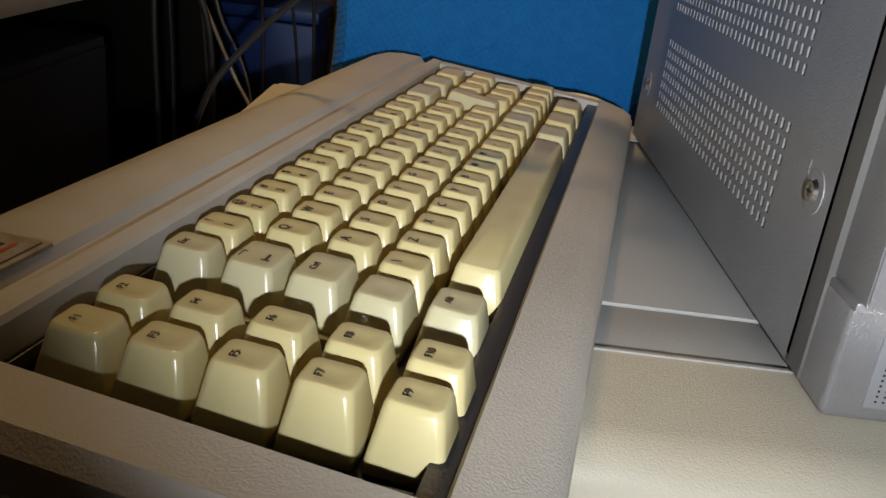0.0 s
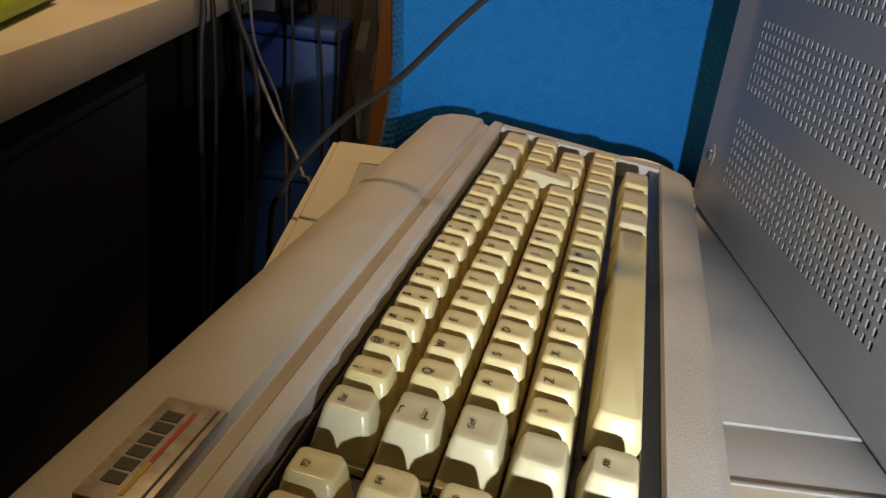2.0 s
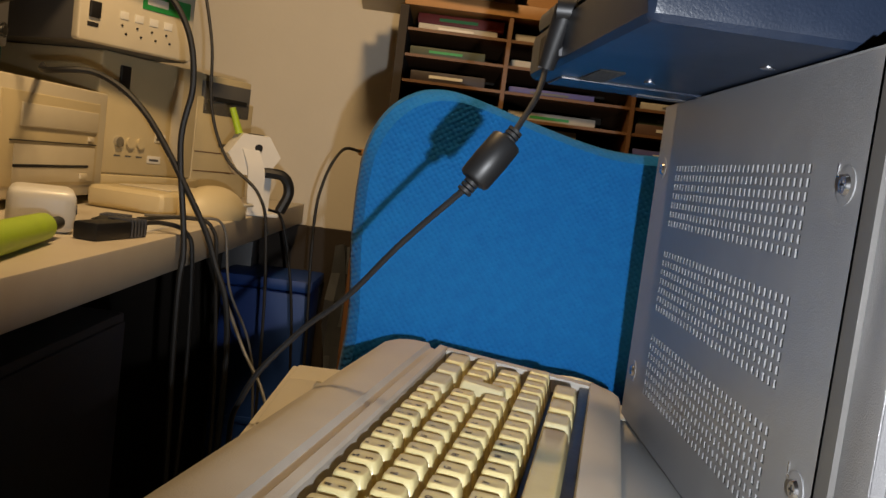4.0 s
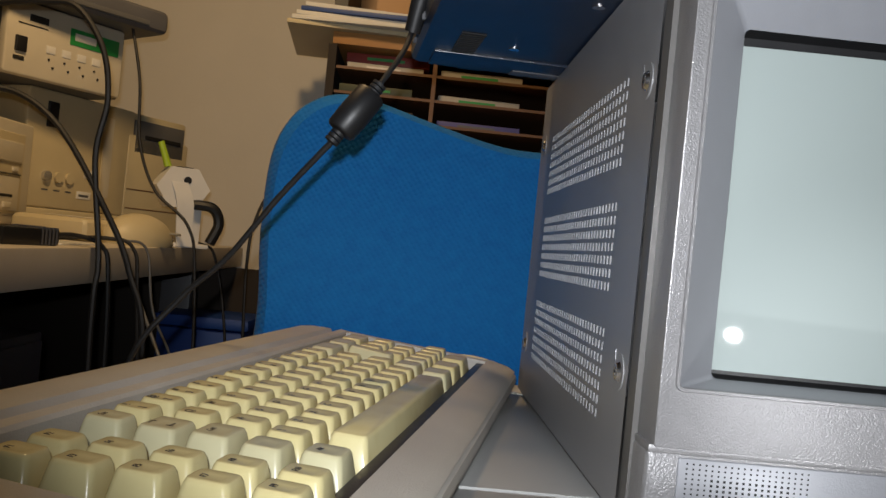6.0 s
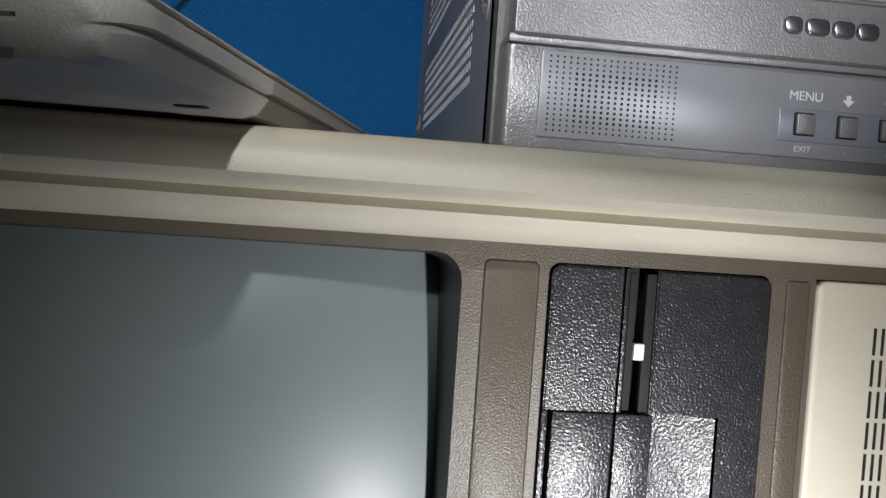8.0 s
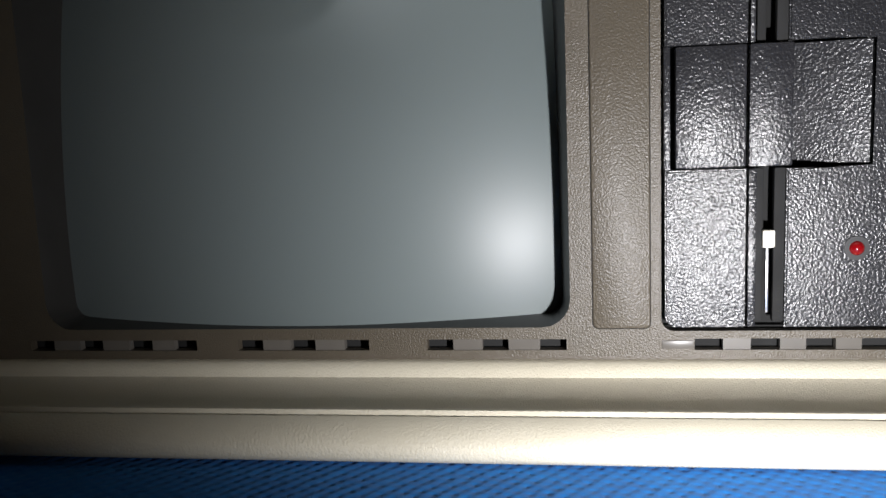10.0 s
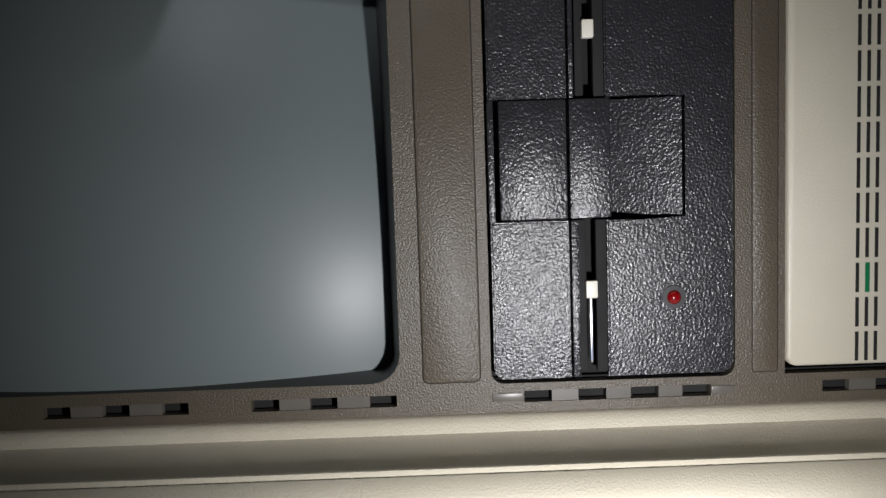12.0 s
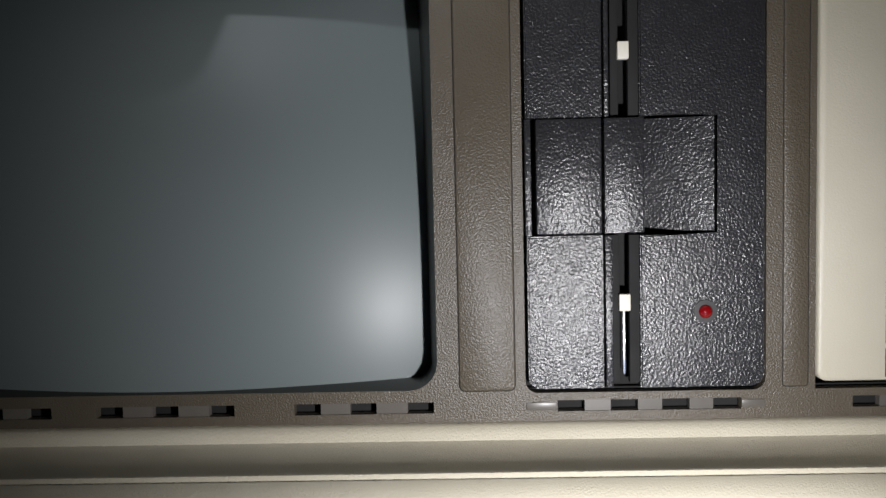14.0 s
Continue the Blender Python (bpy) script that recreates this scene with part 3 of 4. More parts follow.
for a in ((BX0 - 0.0004, BX0 + 0.004, -0.0255, -0.003, BZ0, BZ1), (BX1 - 0.004, BX1 + 0.0004, -0.0255, -0.003, BZ0, BZ1), (BX0, BX1, -0.0255, -0.003, BZ1 - 0.004, BZ1), (BX0, BX1, -0.0255, -0.003, BZ0 - 0.0004, BZ0 + 0.004)):
    add_box(sides, *a, bevel=0.0008)
part("bezel_side", sides, SILVER, tv)
rim = lambda d, y: [((OX0 + OX1) / 2 + a, y, (OZ0 + OZ1) / 2 + b) for a, b in rounded(OX1 - OX0 + 2 * d, OZ1 - OZ0 + 2 * d, max(0.0018 + d, 0.001))]
part("bezel_lip", loft([rim(0.0012, -0.0261), rim(0.0008, -0.0272), rim(-0.0002, -0.0272), rim(-0.0006, -0.0262)], cap0=False, cap1=False), SILVER, tv)
inner = [((OX0 + OX1) / 2 + a, -0.0124, 0.8265 + b) for a, b in rounded(0.1690, 0.1250, 0.0022)]
part("bezel_slope", loft([rim(-0.0004, -0.0262), inner], cap0=False, cap1=False), SILVER2, tv)
part("tube_gasket", loft([inner, [(0.0825 + (p[0] - 0.0825) * 0.985, -0.005, 0.8265 + (p[2] - 0.8265) * 0.985) for p in inner]], cap0=False, cap1=False), SLOTBLACK, tv)
part("tube_face", dome(-0.0012, 0.1660, 0.7668, 0.8838, -0.0090, 0.0030), CRT2, tv, "blank pale grey tube screen")
part("bezel_plate", bbox(OX0, OX1, -0.0045, -0.0040, OZ0, OZ1), SLOTBLACK, tv)
# raised maker's mark as four plain blocks
for k, w in enumerate((0.0066, 0.0085, 0.0078, 0.0078)):
    x0 = 0.0655 + (0, 0.0076, 0.0172, 0.0258)[k]
    part("badge_block", plate(x0, x0 + w, 0.7485, 0.7540, -0.0280, -0.0255, 0.0022, 0.0007), LOGO, tv, "dark metal badge block")
lp = part("label_plate", plate(TX0 + 0.0128, TX1 - 0.006, TB + 0.0048, 0.7368, YF - 0.0006, YF + 0.001, 0.0008, 0.0004), SILVER2, lower)
grille = bmesh.new()
for i in range(20):
    for j in range(15):
        cxg, czg = 0.0180 - 0.0285 + 0.00225 * i, 0.7108 + 0.00172 * j
        w = 0.00042 if 3 < i < 17 and 1 < j < 12 else 0.00030
        add_box(grille, cxg - w, cxg + w, YF - 0.00075, YF - 0.0003, czg - w, czg + w)
tagged(part("speaker_hole", grille, HOLE, lower, smooth=False), "tiny dark speaker holes", kind="stuff")
part("button_strip", plate(0.0690, 0.1640, 0.7136, 0.7250, YF - 0.0009, YF, 0.0006, 0.0003), TVSTRIP, lower)
FACE = Matrix.Translation((0, YF - 0.0010, 0)) @ pose(0, 0, 0, 90)
for k, (up, down) in enumerate((("MENU", "EXIT"), ("", "-"), ("", "+"), ("ENTER", "SELECT"), ("", ""), ("", ""))):
    bx = 0.0782 + 0.0154 * k
    part("button_well", plate(bx - 0.0038, bx + 0.0038, 0.7158, 0.7236, YF - 0.0011, YF, 0.0006, 0.0002), HOLE, lower)
    part("button", bbox(bx - 0.0032, bx + 0.0034, YF - 0.0024, YF, 0.7162, 0.7230, bevel=0.0004), SILVER, lower)
    if up:
        lettering(up, 0.0044, WHITE_INK, lower, Matrix.Translation((bx, YF - 0.0008, 0.7291)) @ pose(0, 0, 0, 90))
    elif k < 3:
        s = -1 if k == 1 else 1
        arrow = loft([[(bx - 0.0022, YF - 0.00085, 0.7290), (bx + 0.0022, YF - 0.00085, 0.7290), (bx, YF - 0.00085, 0.7290 + s * 0.0022)], [(bx - 0.0022, YF - 0.0006, 0.7290), (bx + 0.0022, YF - 0.0006, 0.7290), (bx, YF - 0.0006, 0.7290 + s * 0.0022)]])
        add_box(arrow, bx - 0.0008, bx + 0.0008, YF - 0.00085, YF - 0.0006, min(0.7290, 0.7290 - s * 0.0017), max(0.7290, 0.7290 - s * 0.0017))
        part("legend", arrow, WHITE_INK, lower)
    if down:
        lettering(down, 0.0030, WHITE_INK, lower, Matrix.Translation((bx, YF - 0.0008, 0.7112)) @ pose(0, 0, 0, 90))
for fx, fy in ((0.0, 0.03), (0.165, 0.03), (0.0, 0.27), (0.165, 0.27)):
    part("foot", cyl((fx, fy, CTOP), (fx, fy, TB + 0.004), 0.008, n=16), SLOTBLACK, tv)

# ---- keyboard, lying askew on the computer ----
U = 0.01905
KB = Matrix.Translation((-0.209, -0.0187, CTOP + 0.0005)) @ pose(0, 0, 0, 0, 0, -11.2)
kb = thing("keyboard", KB, "beige computer keyboard with yellowed keys lying on the computer", "keyboard")
KN, KF = -0.0950, 0.3590          # near and far end
WN, WF = -0.0735, 0.3450          # ends of the key well
WV0, WV1 = -0.0125, 0.0915        # back and front of the key well


def sweep_u(profile, u0, u1, ends=0.0, bm=None):
    """A closed outline in (v, z), drawn out along the keyboard, with softened ends."""
    cv = sum(p[0] for p in profile) / len(profile)
    if not ends:
        return loft([[(v, u, z) for v, z in profile] for u in (u0, u1)], bm)
    rings = []
    for f, u in ((0.93, u0), (0.975, u0 + ends * 0.25), (1.0, u0 + ends), (1.0, u1 - ends), (0.975, u1 - ends * 0.25), (0.93, u1)):
        rings.append([(cv + (v - cv) * (0.985 + 0.015 * (f - 0.93) / 0.07), u, z * f if z > 0.004 else z) for v, z in profile])
    return loft(rings, bm)


back_prof = [(-0.060, 0.0), (-0.0655, 0.004), (-0.0675, 0.012), (-0.0655, 0.0205), (-0.0600, 0.0265), (-0.0500, 0.0300), (-0.0400, 0.0310), (-0.0280, 0.0305), (-0.0262, 0.0272), (-0.0218, 0.0262), (-0.0205, 0.0290), (-0.0190, 0.0306), (-0.0140, 0.0300), (-0.0128, 0.0285), (WV0, 0.010), (WV0, 0.0)]
part("rear_housing", sweep_u(back_prof, KN, KF, 0.006), KBCASE, kb)
front_prof = [(WV1, 0.0), (WV1, 0.0195), (0.0925, 0.0212), (0.0965, 0.0208), (0.1080, 0.0180), (0.1120, 0.0158), (0.1128, 0.0150), (0.1120, 0.0143), (0.1122, 0.0137), (0.1138, 0.0128), (0.1145, 0.0086), (0.1128, 0.0080), (0.1128, 0.0072), (0.1140, 0.0066), (0.1120, 0.0015), (0.1080, 0.0)]


def front_rail():
    R = 0.013
    rings = []
    for end, sign in ((KN, 1), (KF, -1)):
        part_ = []
        for k in range(8):
            s_ = (k / 7) ** 1.6
            f = 0.42 + 0.58 * math.sqrt(max(0.0, 1 - (1 - s_) ** 2))
            drop = 0.0012 * (1 - s_) ** 3
            part_.append([(WV1 + (v - WV1) * f, end + sign * R * s_, max(0.0, z - drop) if z > 0.004 else z) for v, z in front_prof])
        rings += part_ if sign > 0 else part_[::-1]
    return loft(rings)


part("front_rail", front_rail(), KBCASE, kb)


def end_block(u0, u1, outer):
    """The end of the case between the rails; its outer edge is rounded down."""
    vs = [WV0 + (WV1 - WV0) * k / 10 for k in range(11)]
    zt = lambda v: 0.0295 + (0.0205 - 0.0295) * (v - WV0) / (WV1 - WV0)
    low = [(u0 + 0.0015, 0.0), (u0, 0.002), (u0, 0.0066), (u0 + 0.0013, 0.0072), (u0 + 0.0013, 0.0080), (u0, 0.0086), (u0, 0.0137), (u0 + 0.0013, 0.0143), (u0 + 0.0013, 0.0150), (u0 + 0.0004, 0.0156)] if outer < 0 else [(u0, 0.0)]
    prof = lambda z: low + [(u0 + (0.0010 if outer < 0 else 0.0), z - (0.0038 if outer < 0 else 0)), (u0 + (0.005 if outer < 0 else 0.001), z), (u1 - (0.004 if outer > 0 else 0.001), z), (u1, z - (0.004 if outer > 0 else 0)), (u1, 0.0)]
    return loft([[(v, u, z) for u, z in prof(zt(v))] for v in vs])


near = part("end_block", end_block(KN + 0.0005, WN, -1), KBCASE, kb)
part("end_block", end_block(WF, KF - 0.0005, 1), KBCASE, kb)
part("clip_slot", bbox(0.012, 0.042, KN - 0.0006, KN + 0.002, 0.0085, 0.0125, bevel=0.0008), KEYGREY, near)
part("key_plate", bbox(WV0, WV1, WN, WF, 0.0026, 0.0120), WELL, kb)
part("bottom_plate", bbox(WV0, WV1, WN, WF, 0.0002, 0.0025), KBCASE, kb)
part("plate_rim", bbox(0.0852, WV1 + 0.0002, WN, WF, 0.0120, 0.0188, bevel=0.0006), WELL, kb)
part("plate_rim", bbox(WV0 + 0.0002, WV0 + 0.0016, WN, WF, 0.0120, 0.0200, bevel=0.0005), WELL, kb)
part("plate_rim", bbox(WV0 + 0.0018, 0.0850, WN, WN + 0.0045, 0.0120, 0.0185, bevel=0.0006), WELL, kb)
part("underside_pad", bbox(0.0985, 0.1070, -0.0358, -0.0322, -0.0005, 0.001, bevel=0.0004), SLOTBLACK, kb)

part("keyboard_cord", tube([(0.066, 0.357, 0.0205), (0.080, 0.3595, 0.0205), (0.094, 0.3615, 0.0180), (0.1030, 0.3630, 0.0130), (0.1035, 0.3645, 0.0070), (0.0970, 0.3670, 0.0019), (0.0800, 0.3690, 0.0019)], 0.0015, 10, 8), PCBEIGE, kb, "yellowed cord looping round the case end")

# maker's badge: bars in place of the name, with its coloured stripe
badge = part("badge", bbox(-0.0450, -0.0275, -0.0660, -0.0225, 0.0304, 0.0317, bevel=0.0003), FOIL, kb, "worn silver badge with coloured stripe")
for k in range(6):
    u = -0.0600 + 0.0054 * k
    part("badge_bar", bbox(-0.0418, -0.0368, u, u + 0.0042, 0.0316, 0.0319), INK, badge)
part("badge_stripe", bbox(-0.0352, -0.0340, -0.0500, -0.0275, 0.0316, 0.0319), RED, badge)
part("badge_stripe", bbox(-0.0352, -0.0340, -0.0630, -0.0500, 0.0316, 0.0319), ORANGE, badge)
part("screw_hole", bbox(-0.0300, -0.0292, -0.0640, -0.0240, 0.03165, 0.0318), INK, badge)

key_meshes = {}


def key_mesh(w, d, h, mat_, lip=0.0):
    """A sculpted keycap: broad foot, slanting sides, dished top. w along v, d along u."""
    k = (round(w, 4), round(d, 4), round(h, 4), mat_.name, lip)
    if k in key_meshes:
        return key_meshes[k]
    bm = bmesh.new()
    ring = lambda sv, su, z, r, dv=0.0, du=0.0: [(dv + a, du + b, z) for a, b in rounded(sv, su, r, 3)]
    tv_, tu = w - 0.0056, d - 0.0068
    rows_ = [ring(w, d, 0, 0.0014), ring(w - 0.0004, d - 0.0004, h * 0.18, 0.0016), ring(tv_ + 0.0012, tu + 0.0012, h * 0.90, 0.0022, -0.0005, 0.0004), ring(tv_, tu, h * 0.985, 0.0022, -0.0006, 0.0005), ring(tv_ - 0.0012, tu - 0.0012, h, 0.0018, -0.0006, 0.0005), ring((tv_ - 0.0012) * 0.5, (tu - 0.0012) * 0.5, h - 0.0005, 0.0012, -0.0006, 0.0005)]
    loft(rows_, bm)
    if lip:
        add_box(bm, -w / 2 + 0.0003, w / 2 - 0.0003, -d / 2 - lip, -d / 2 + 0.002, 0, 0.0028, bevel=0.0004)
    for f in bm.faces:
        f.smooth = True
    for e in bm.edges:
        if len(e.link_faces) == 2 and e.calc_face_angle(0) > 0.9:
            e.smooth = False
    me = bpy.data.meshes.new("key")
    bmesh.ops.recalc_face_normals(bm, faces=bm.faces)
    bm.to_mesh(me)
    bm.free()
    me.materials.append(mat_)
    key_meshes[k] = me
    return me


def key(v, u, wu=1.0, text="", mat_=None, h=0.0160, wv=1.0, z=0.0125, lip=0.0, rx=0.0, ry=0.0, rz=0.0, name="key"):
    ob = new(name, key_mesh(wv * 0.0190 - 0.0008, wu * U - 0.0008, h, mat_ or KEYCAP, lip))
    ob.parent = kb
    ob.matrix_basis = pose(v, u, z, rx + random.uniform(-0.6, 0.6), ry + 2.5 + random.uniform(-0.6, 0.6), rz)
    if text:
        lines = text.split("|")
        for n, line in enumerate(lines):
            dv = -0.0030 if len(lines) == 1 else (-0.0042 if n == 0 else 0.0022)
            size = 0.0046 if len(line) == 1 else 0.0030
            lettering(line, size, INK, ob, Matrix.Translation((dv, -0.0018 if len(line) == 1 else -0.0005, h + 0.0000)) @ pose(0, 0, 0, 0, 0, 90))
    return ob


ROW = (0.0, 0.0190, 0.0378, 0.0566, 0.0768)
for k, t in enumerate(("Esc", "!|1", "@|2", "#|3", "$|4", "%|5", "^|6", "&|7", "*|8", "(|9", ")|0", "_|-", "+|=")):
    key(ROW[0], k * U, 1, t, KEYGREY if k == 0 else None, h=0.0172, lip=0.0 if k else 0.0022)
key(ROW[0], 13.45 * U, 1.8, "", h=0.0172, mat_=KEYGREY)
key(ROW[0], 15.2 * U, 1.55, "", h=0.0172, mat_=KEYGREY)
key(ROW[0], 16.95 * U, 1.75, "", h=0.0172)
key(ROW[1], 0.18 * U, 1.3, "", KEYGREY, lip=0.0030)
for k, t in enumerate("QWERTYUIOP[]"):
    key(ROW[1], (1.48 + k) * U, 1, t)
for k in range(4):
    key(ROW[1], (14.45 + k) * U, 1)
key(ROW[2], 0.2 * U, 1.35, "Ctrl", KEYGREY, lip=0.0030)
for k, t in enumerate("ASDFGHJKL;'`"):
    key(ROW[2], (1.62 + k) * U, 1, t, h=0.0152)
for k in range(3):
    key(ROW[2], (14.45 + k) * U, 1, h=0.0152)
key(0.0270, 13.55 * U, 0.95, "", KEYGREY, h=0.0175, wv=1.7, z=0.0128, ry=4, rz=-3)
key(ROW[3], 0.02 * U, 1.15, "", KEYGREY, h=0.0150, lip=0.0022)
for k, t in enumerate("\\ZXCVBNM,./"):
    key(ROW[3], (1.14 + k) * U, 1, t, h=0.0150)
key(ROW[3], 12.4 * U, 1.4, "", KEYGREY, h=0.0150)
key(ROW[3], 13.55 * U, 1, "", KEYGREY, h=0.0150)
for k in range(4):
    key(ROW[3], (14.5 + k * 0.98) * U, 1, h=0.0150)
key(ROW[4], 0.08 * U, 1.15, "Alt", KEYGREY, h=0.0150, lip=0.0022)
key(ROW[4] + 0.0004, 5.85 * U, 9.3, "", h=0.0150, name="space_bar")
key(ROW[4], 11.45 * U, 1.5, "", KEYGREY, h=0.0150)
key(ROW[4], 13.2 * U, 1.7, "", h=0.0150)
key(ROW[4], 15.2 * U, 1.7, "", h=0.0150)
for r in range(5):
    for c in range(2):
        key((0.0012, 0.0207, 0.0405, 0.0602, 0.0800)[r], (-2.66 + c) * U, 1, "F%d" % (2 * r + c + 1), h=0.0165)
# arrows printed on tab and shift
for v0, u0, sgn in ((ROW[1] - 0.005, 0.1 * U, 1), (ROW[1] + 0.003, 0.1 * U, -1)):
    ar = bbox(v0 - 0.0003, v0 + 0.0003, u0 - 0.002, u0 + 0.002, 0.02860, 0.02872)
    add_box(ar, v0 - 0.0012, v0 + 0.0012, u0 + sgn * 0.002 - 0.0002, u0 + sgn * 0.002 + 0.0002, 0.02860, 0.02872)
    part("printed_arrow", ar, INK, kb)


# ---- desk beside the chair ----
DT = 0.77
desk = thing("desk", None, "cream laminate desk crowded with old computers", "desk")
part("desktop", bbox(-1.35, -0.41, -0.75, 1.235, DT - 0.034, DT, bevel=0.002), DESK, desk)
for x, y in ((-1.30, -0.70), (-0.50, -0.70), (-1.30, 1.18), (-0.50, 1.18)):
    part("leg", bbox(x - 0.025, x + 0.025, y - 0.025, y + 0.025, 0, DT - 0.034, bevel=0.003), CHARCOAL, desk)
# Added dark sheet that stands in for the shade under the desk.
part("shade_panel", bbox(-1.33, -0.30, 1.205, 1.225, 0.02, DT - 0.036), SHADE_BROWN, desk)
tower = thing("computer_tower", None, "charcoal computer tower standing under the desk", "computer")
part("body", bbox(-0.68, -0.472, 0.08, 0.568, 0.012, 0.680, bevel=0.004), CHARCOAL, tower)
part("side_panel", bbox(-0.472, -0.468, 0.10, 0.560, 0.03, 0.672, bevel=0.002), CHARCOAL, tower)
for y in (0.12, 0.5):
    part("foot", bbox(-0.66, -0.49, y, y + 0.04, 0, 0.013), SLOTBLACK, tower)
crate = thing("storage_crate", None, "tall blue plastic crate under the desk end", "crate")
part("body", bbox(-0.50, -0.36, 1.06, 1.19, 0.0, 0.64, bevel=0.01), BLUEPLASTIC, crate)
part("rim", bbox(-0.505, -0.355, 1.055, 1.195, 0.641, 0.66, bevel=0.006), BLUEPLASTIC, crate)
for z in (0.20, 0.42):
    part("rib", bbox(-0.503, -0.357, 1.057, 1.193, z, z + 0.012, bevel=0.003), BLUEPLASTIC, crate)
film = bmesh.new()
nx, nz = 10, 16
vs = [[film.verts.new((-0.335 + 0.10 * i / nx + 0.006 * math.sin(j * 1.3 + i), 1.10 + 0.02 * math.sin(i * 1.9 + j * 0.7), 0.0 + 0.72 * j / nz)) for j in range(nz + 1)] for i in range(nx + 1)]
for i in range(nx):
    for j in range(nz):
        film.faces.new((vs[i][j], vs[i + 1][j], vs[i + 1][j + 1], vs[i][j + 1]))
bmesh.ops.solidify(film, geom=list(film.faces), thickness=0.002)
tagged(part("plastic_sheet", film, FILM), "crumpled grey plastic sheet standing by the wall", "sheet")
wb = thing("wooden_box", None, "narrow brown wooden box standing behind the chair", "box")
part("body", bbox(-0.30, -0.20, 1.02, 1.16, 0.0, 0.865, bevel=0.004), DARKWOOD, wb)
part("lid", bbox(-0.305, -0.195, 1.015, 1.165, 0.866, 0.876, bevel=0.003), WOOD, wb)


# ---- old computers stacked on the desk ----
def case_box(owner, w, d, z0, z1, material, name="case"):
    return part(name, bbox(0, w, 0.004, d, z0, z1, bevel=0.004), material, owner)


pc1 = thing("desktop_computer", pose(-0.587, 0.481, DT, 0, 0, 88) @ Matrix.Scale(0.87, 4), "cream desktop computer with disc drives on the desk", "computer")
case_box(pc1, 0.295, 0.36, 0.012, 0.148, PCWHITE)
part("front_panel", plate(0.0, 0.295, 0.012, 0.148, -0.004, 0.006, 0.004, 0.002), PCWHITE, pc1)
bay = part("drive_bay", plate(0.03, 0.270, 0.026, 0.132, -0.006, 0.0, 0.002, 0.001), PCBEIGE, pc1)
part("disc_tray", plate(0.07, 0.262, 0.094, 0.120, -0.0085, 0.0, 0.001, 0.0008), PCWHITE, bay)
part("tray_button", plate(0.240, 0.254, 0.082, 0.088, -0.0085, 0.0, 0.001, 0.0006), PCWHITE, bay)
part("floppy_slot", plate(0.06, 0.245, 0.048, 0.0515, -0.0075, 0.0, 0.0005, 0.0003), HOLE, bay)
part("floppy_panel", plate(0.06, 0.262, 0.030, 0.074, -0.0068, 0.0, 0.001, 0.0005), PCWHITE, bay)
part("eject_button", plate(0.222, 0.240, 0.034, 0.041, -0.009, 0.0, 0.0006, 0.0005), PCWHITE, bay)
part("seam", bbox(0.05, 0.262, -0.0078, -0.004, 0.0775, 0.0787), SLOTBLACK, bay)
for x in (0.03, 0.25):
    part("foot", bbox(x, x + 0.02, 0.02, 0.33, 0, 0.013), SLOTBLACK, pc1)

scope = thing("measuring_instrument", pose(-0.672, 0.42, DT + 0.1303, 0, 0, 84), "teal bench instrument with cable sockets on a computer", "instrument")
part("case", bbox(-0.02, 0.215, 0.0, 0.30, -0.0015, 0.12, bevel=0.004), TEAL, scope)
part("front_panel", plate(-0.02, 0.215, 0.03, 0.118, -0.004, 0.002, 0.003, 0.001), CHARCOAL, scope)
for x, z in ((0.03, 0.075), (0.075, 0.085), (0.12, 0.078), (0.19, 0.045)):
    so = part("socket", cyl((x, -0.016, z), (x, 0, z), 0.008), STEEL, scope)
    part("socket_core", cyl((x, -0.018, z), (x, -0.0155, z), 0.0045), SLOTBLACK, so)

pc2 = thing("desktop_computer", pose(-0.600, 0.765, DT, 0, 0, 66), "yellowed beige desktop computer with round buttons", "computer")
case_box(pc2, 0.185, 0.36, 0.012, 0.182, PCBEIGE)
part("front_panel", plate(0.0, 0.185, 0.034, 0.182, -0.004, 0.006, 0.004, 0.002), PCBEIGE, pc2)
part("foot_panel", plate(-0.004, 0.190, 0.010, 0.033, -0.008, 0.006, 0.003, 0.002), PCBEIGE, pc2)
part("power_switch", plate(0.030, 0.046, 0.136, 0.168, -0.0075, 0.0, 0.001, 0.001), SLOTBLACK, pc2)
part("key_lock", cyl((0.036, -0.009, 0.074), (0.036, 0, 0.074), 0.0065), STEEL, pc2)
for k in range(2):
    part("round_button", cyl((0.056 + 0.018 * k, -0.008, 0.074), (0.056 + 0.018 * k, 0, 0.074), 0.0068), PCBEIGE, pc2)
for z0, z1, x0, x1 in ((0.050, 0.060, 0.090, 0.114), (0.078, 0.089, 0.100, 0.120)):
    st = part("white_sticker", plate(x0, x1, z0, z1, -0.0048, -0.003, 0.0005, 0.0002), PAPER, pc2)
    part("text_bar", bbox(x0 + 0.003, x1 - 0.004, -0.0051, -0.0047, z0 + 0.003, z0 + 0.006), CHARCOAL, st)
for k in range(3):
    part("text_bar", bbox(0.032 + 0.019 * k, 0.042 + 0.019 * k, -0.0045, -0.0038, 0.056, 0.058), CHARCOAL, pc2)
part("side_groove", plate(0.128, 0.146, 0.055, 0.165, -0.0045, -0.002, 0.003, 0.0004), PCWHITE, pc2)

protec = thing("network_box", pose(-0.600, 0.690, DT + 0.1825, 0, 0, 57), "cream switch box with green label on the computer", "switch box")
part("case", bbox(0.0, 0.165, 0.004, 0.22, 0, 0.088, bevel=0.004), CHARCOAL, protec)
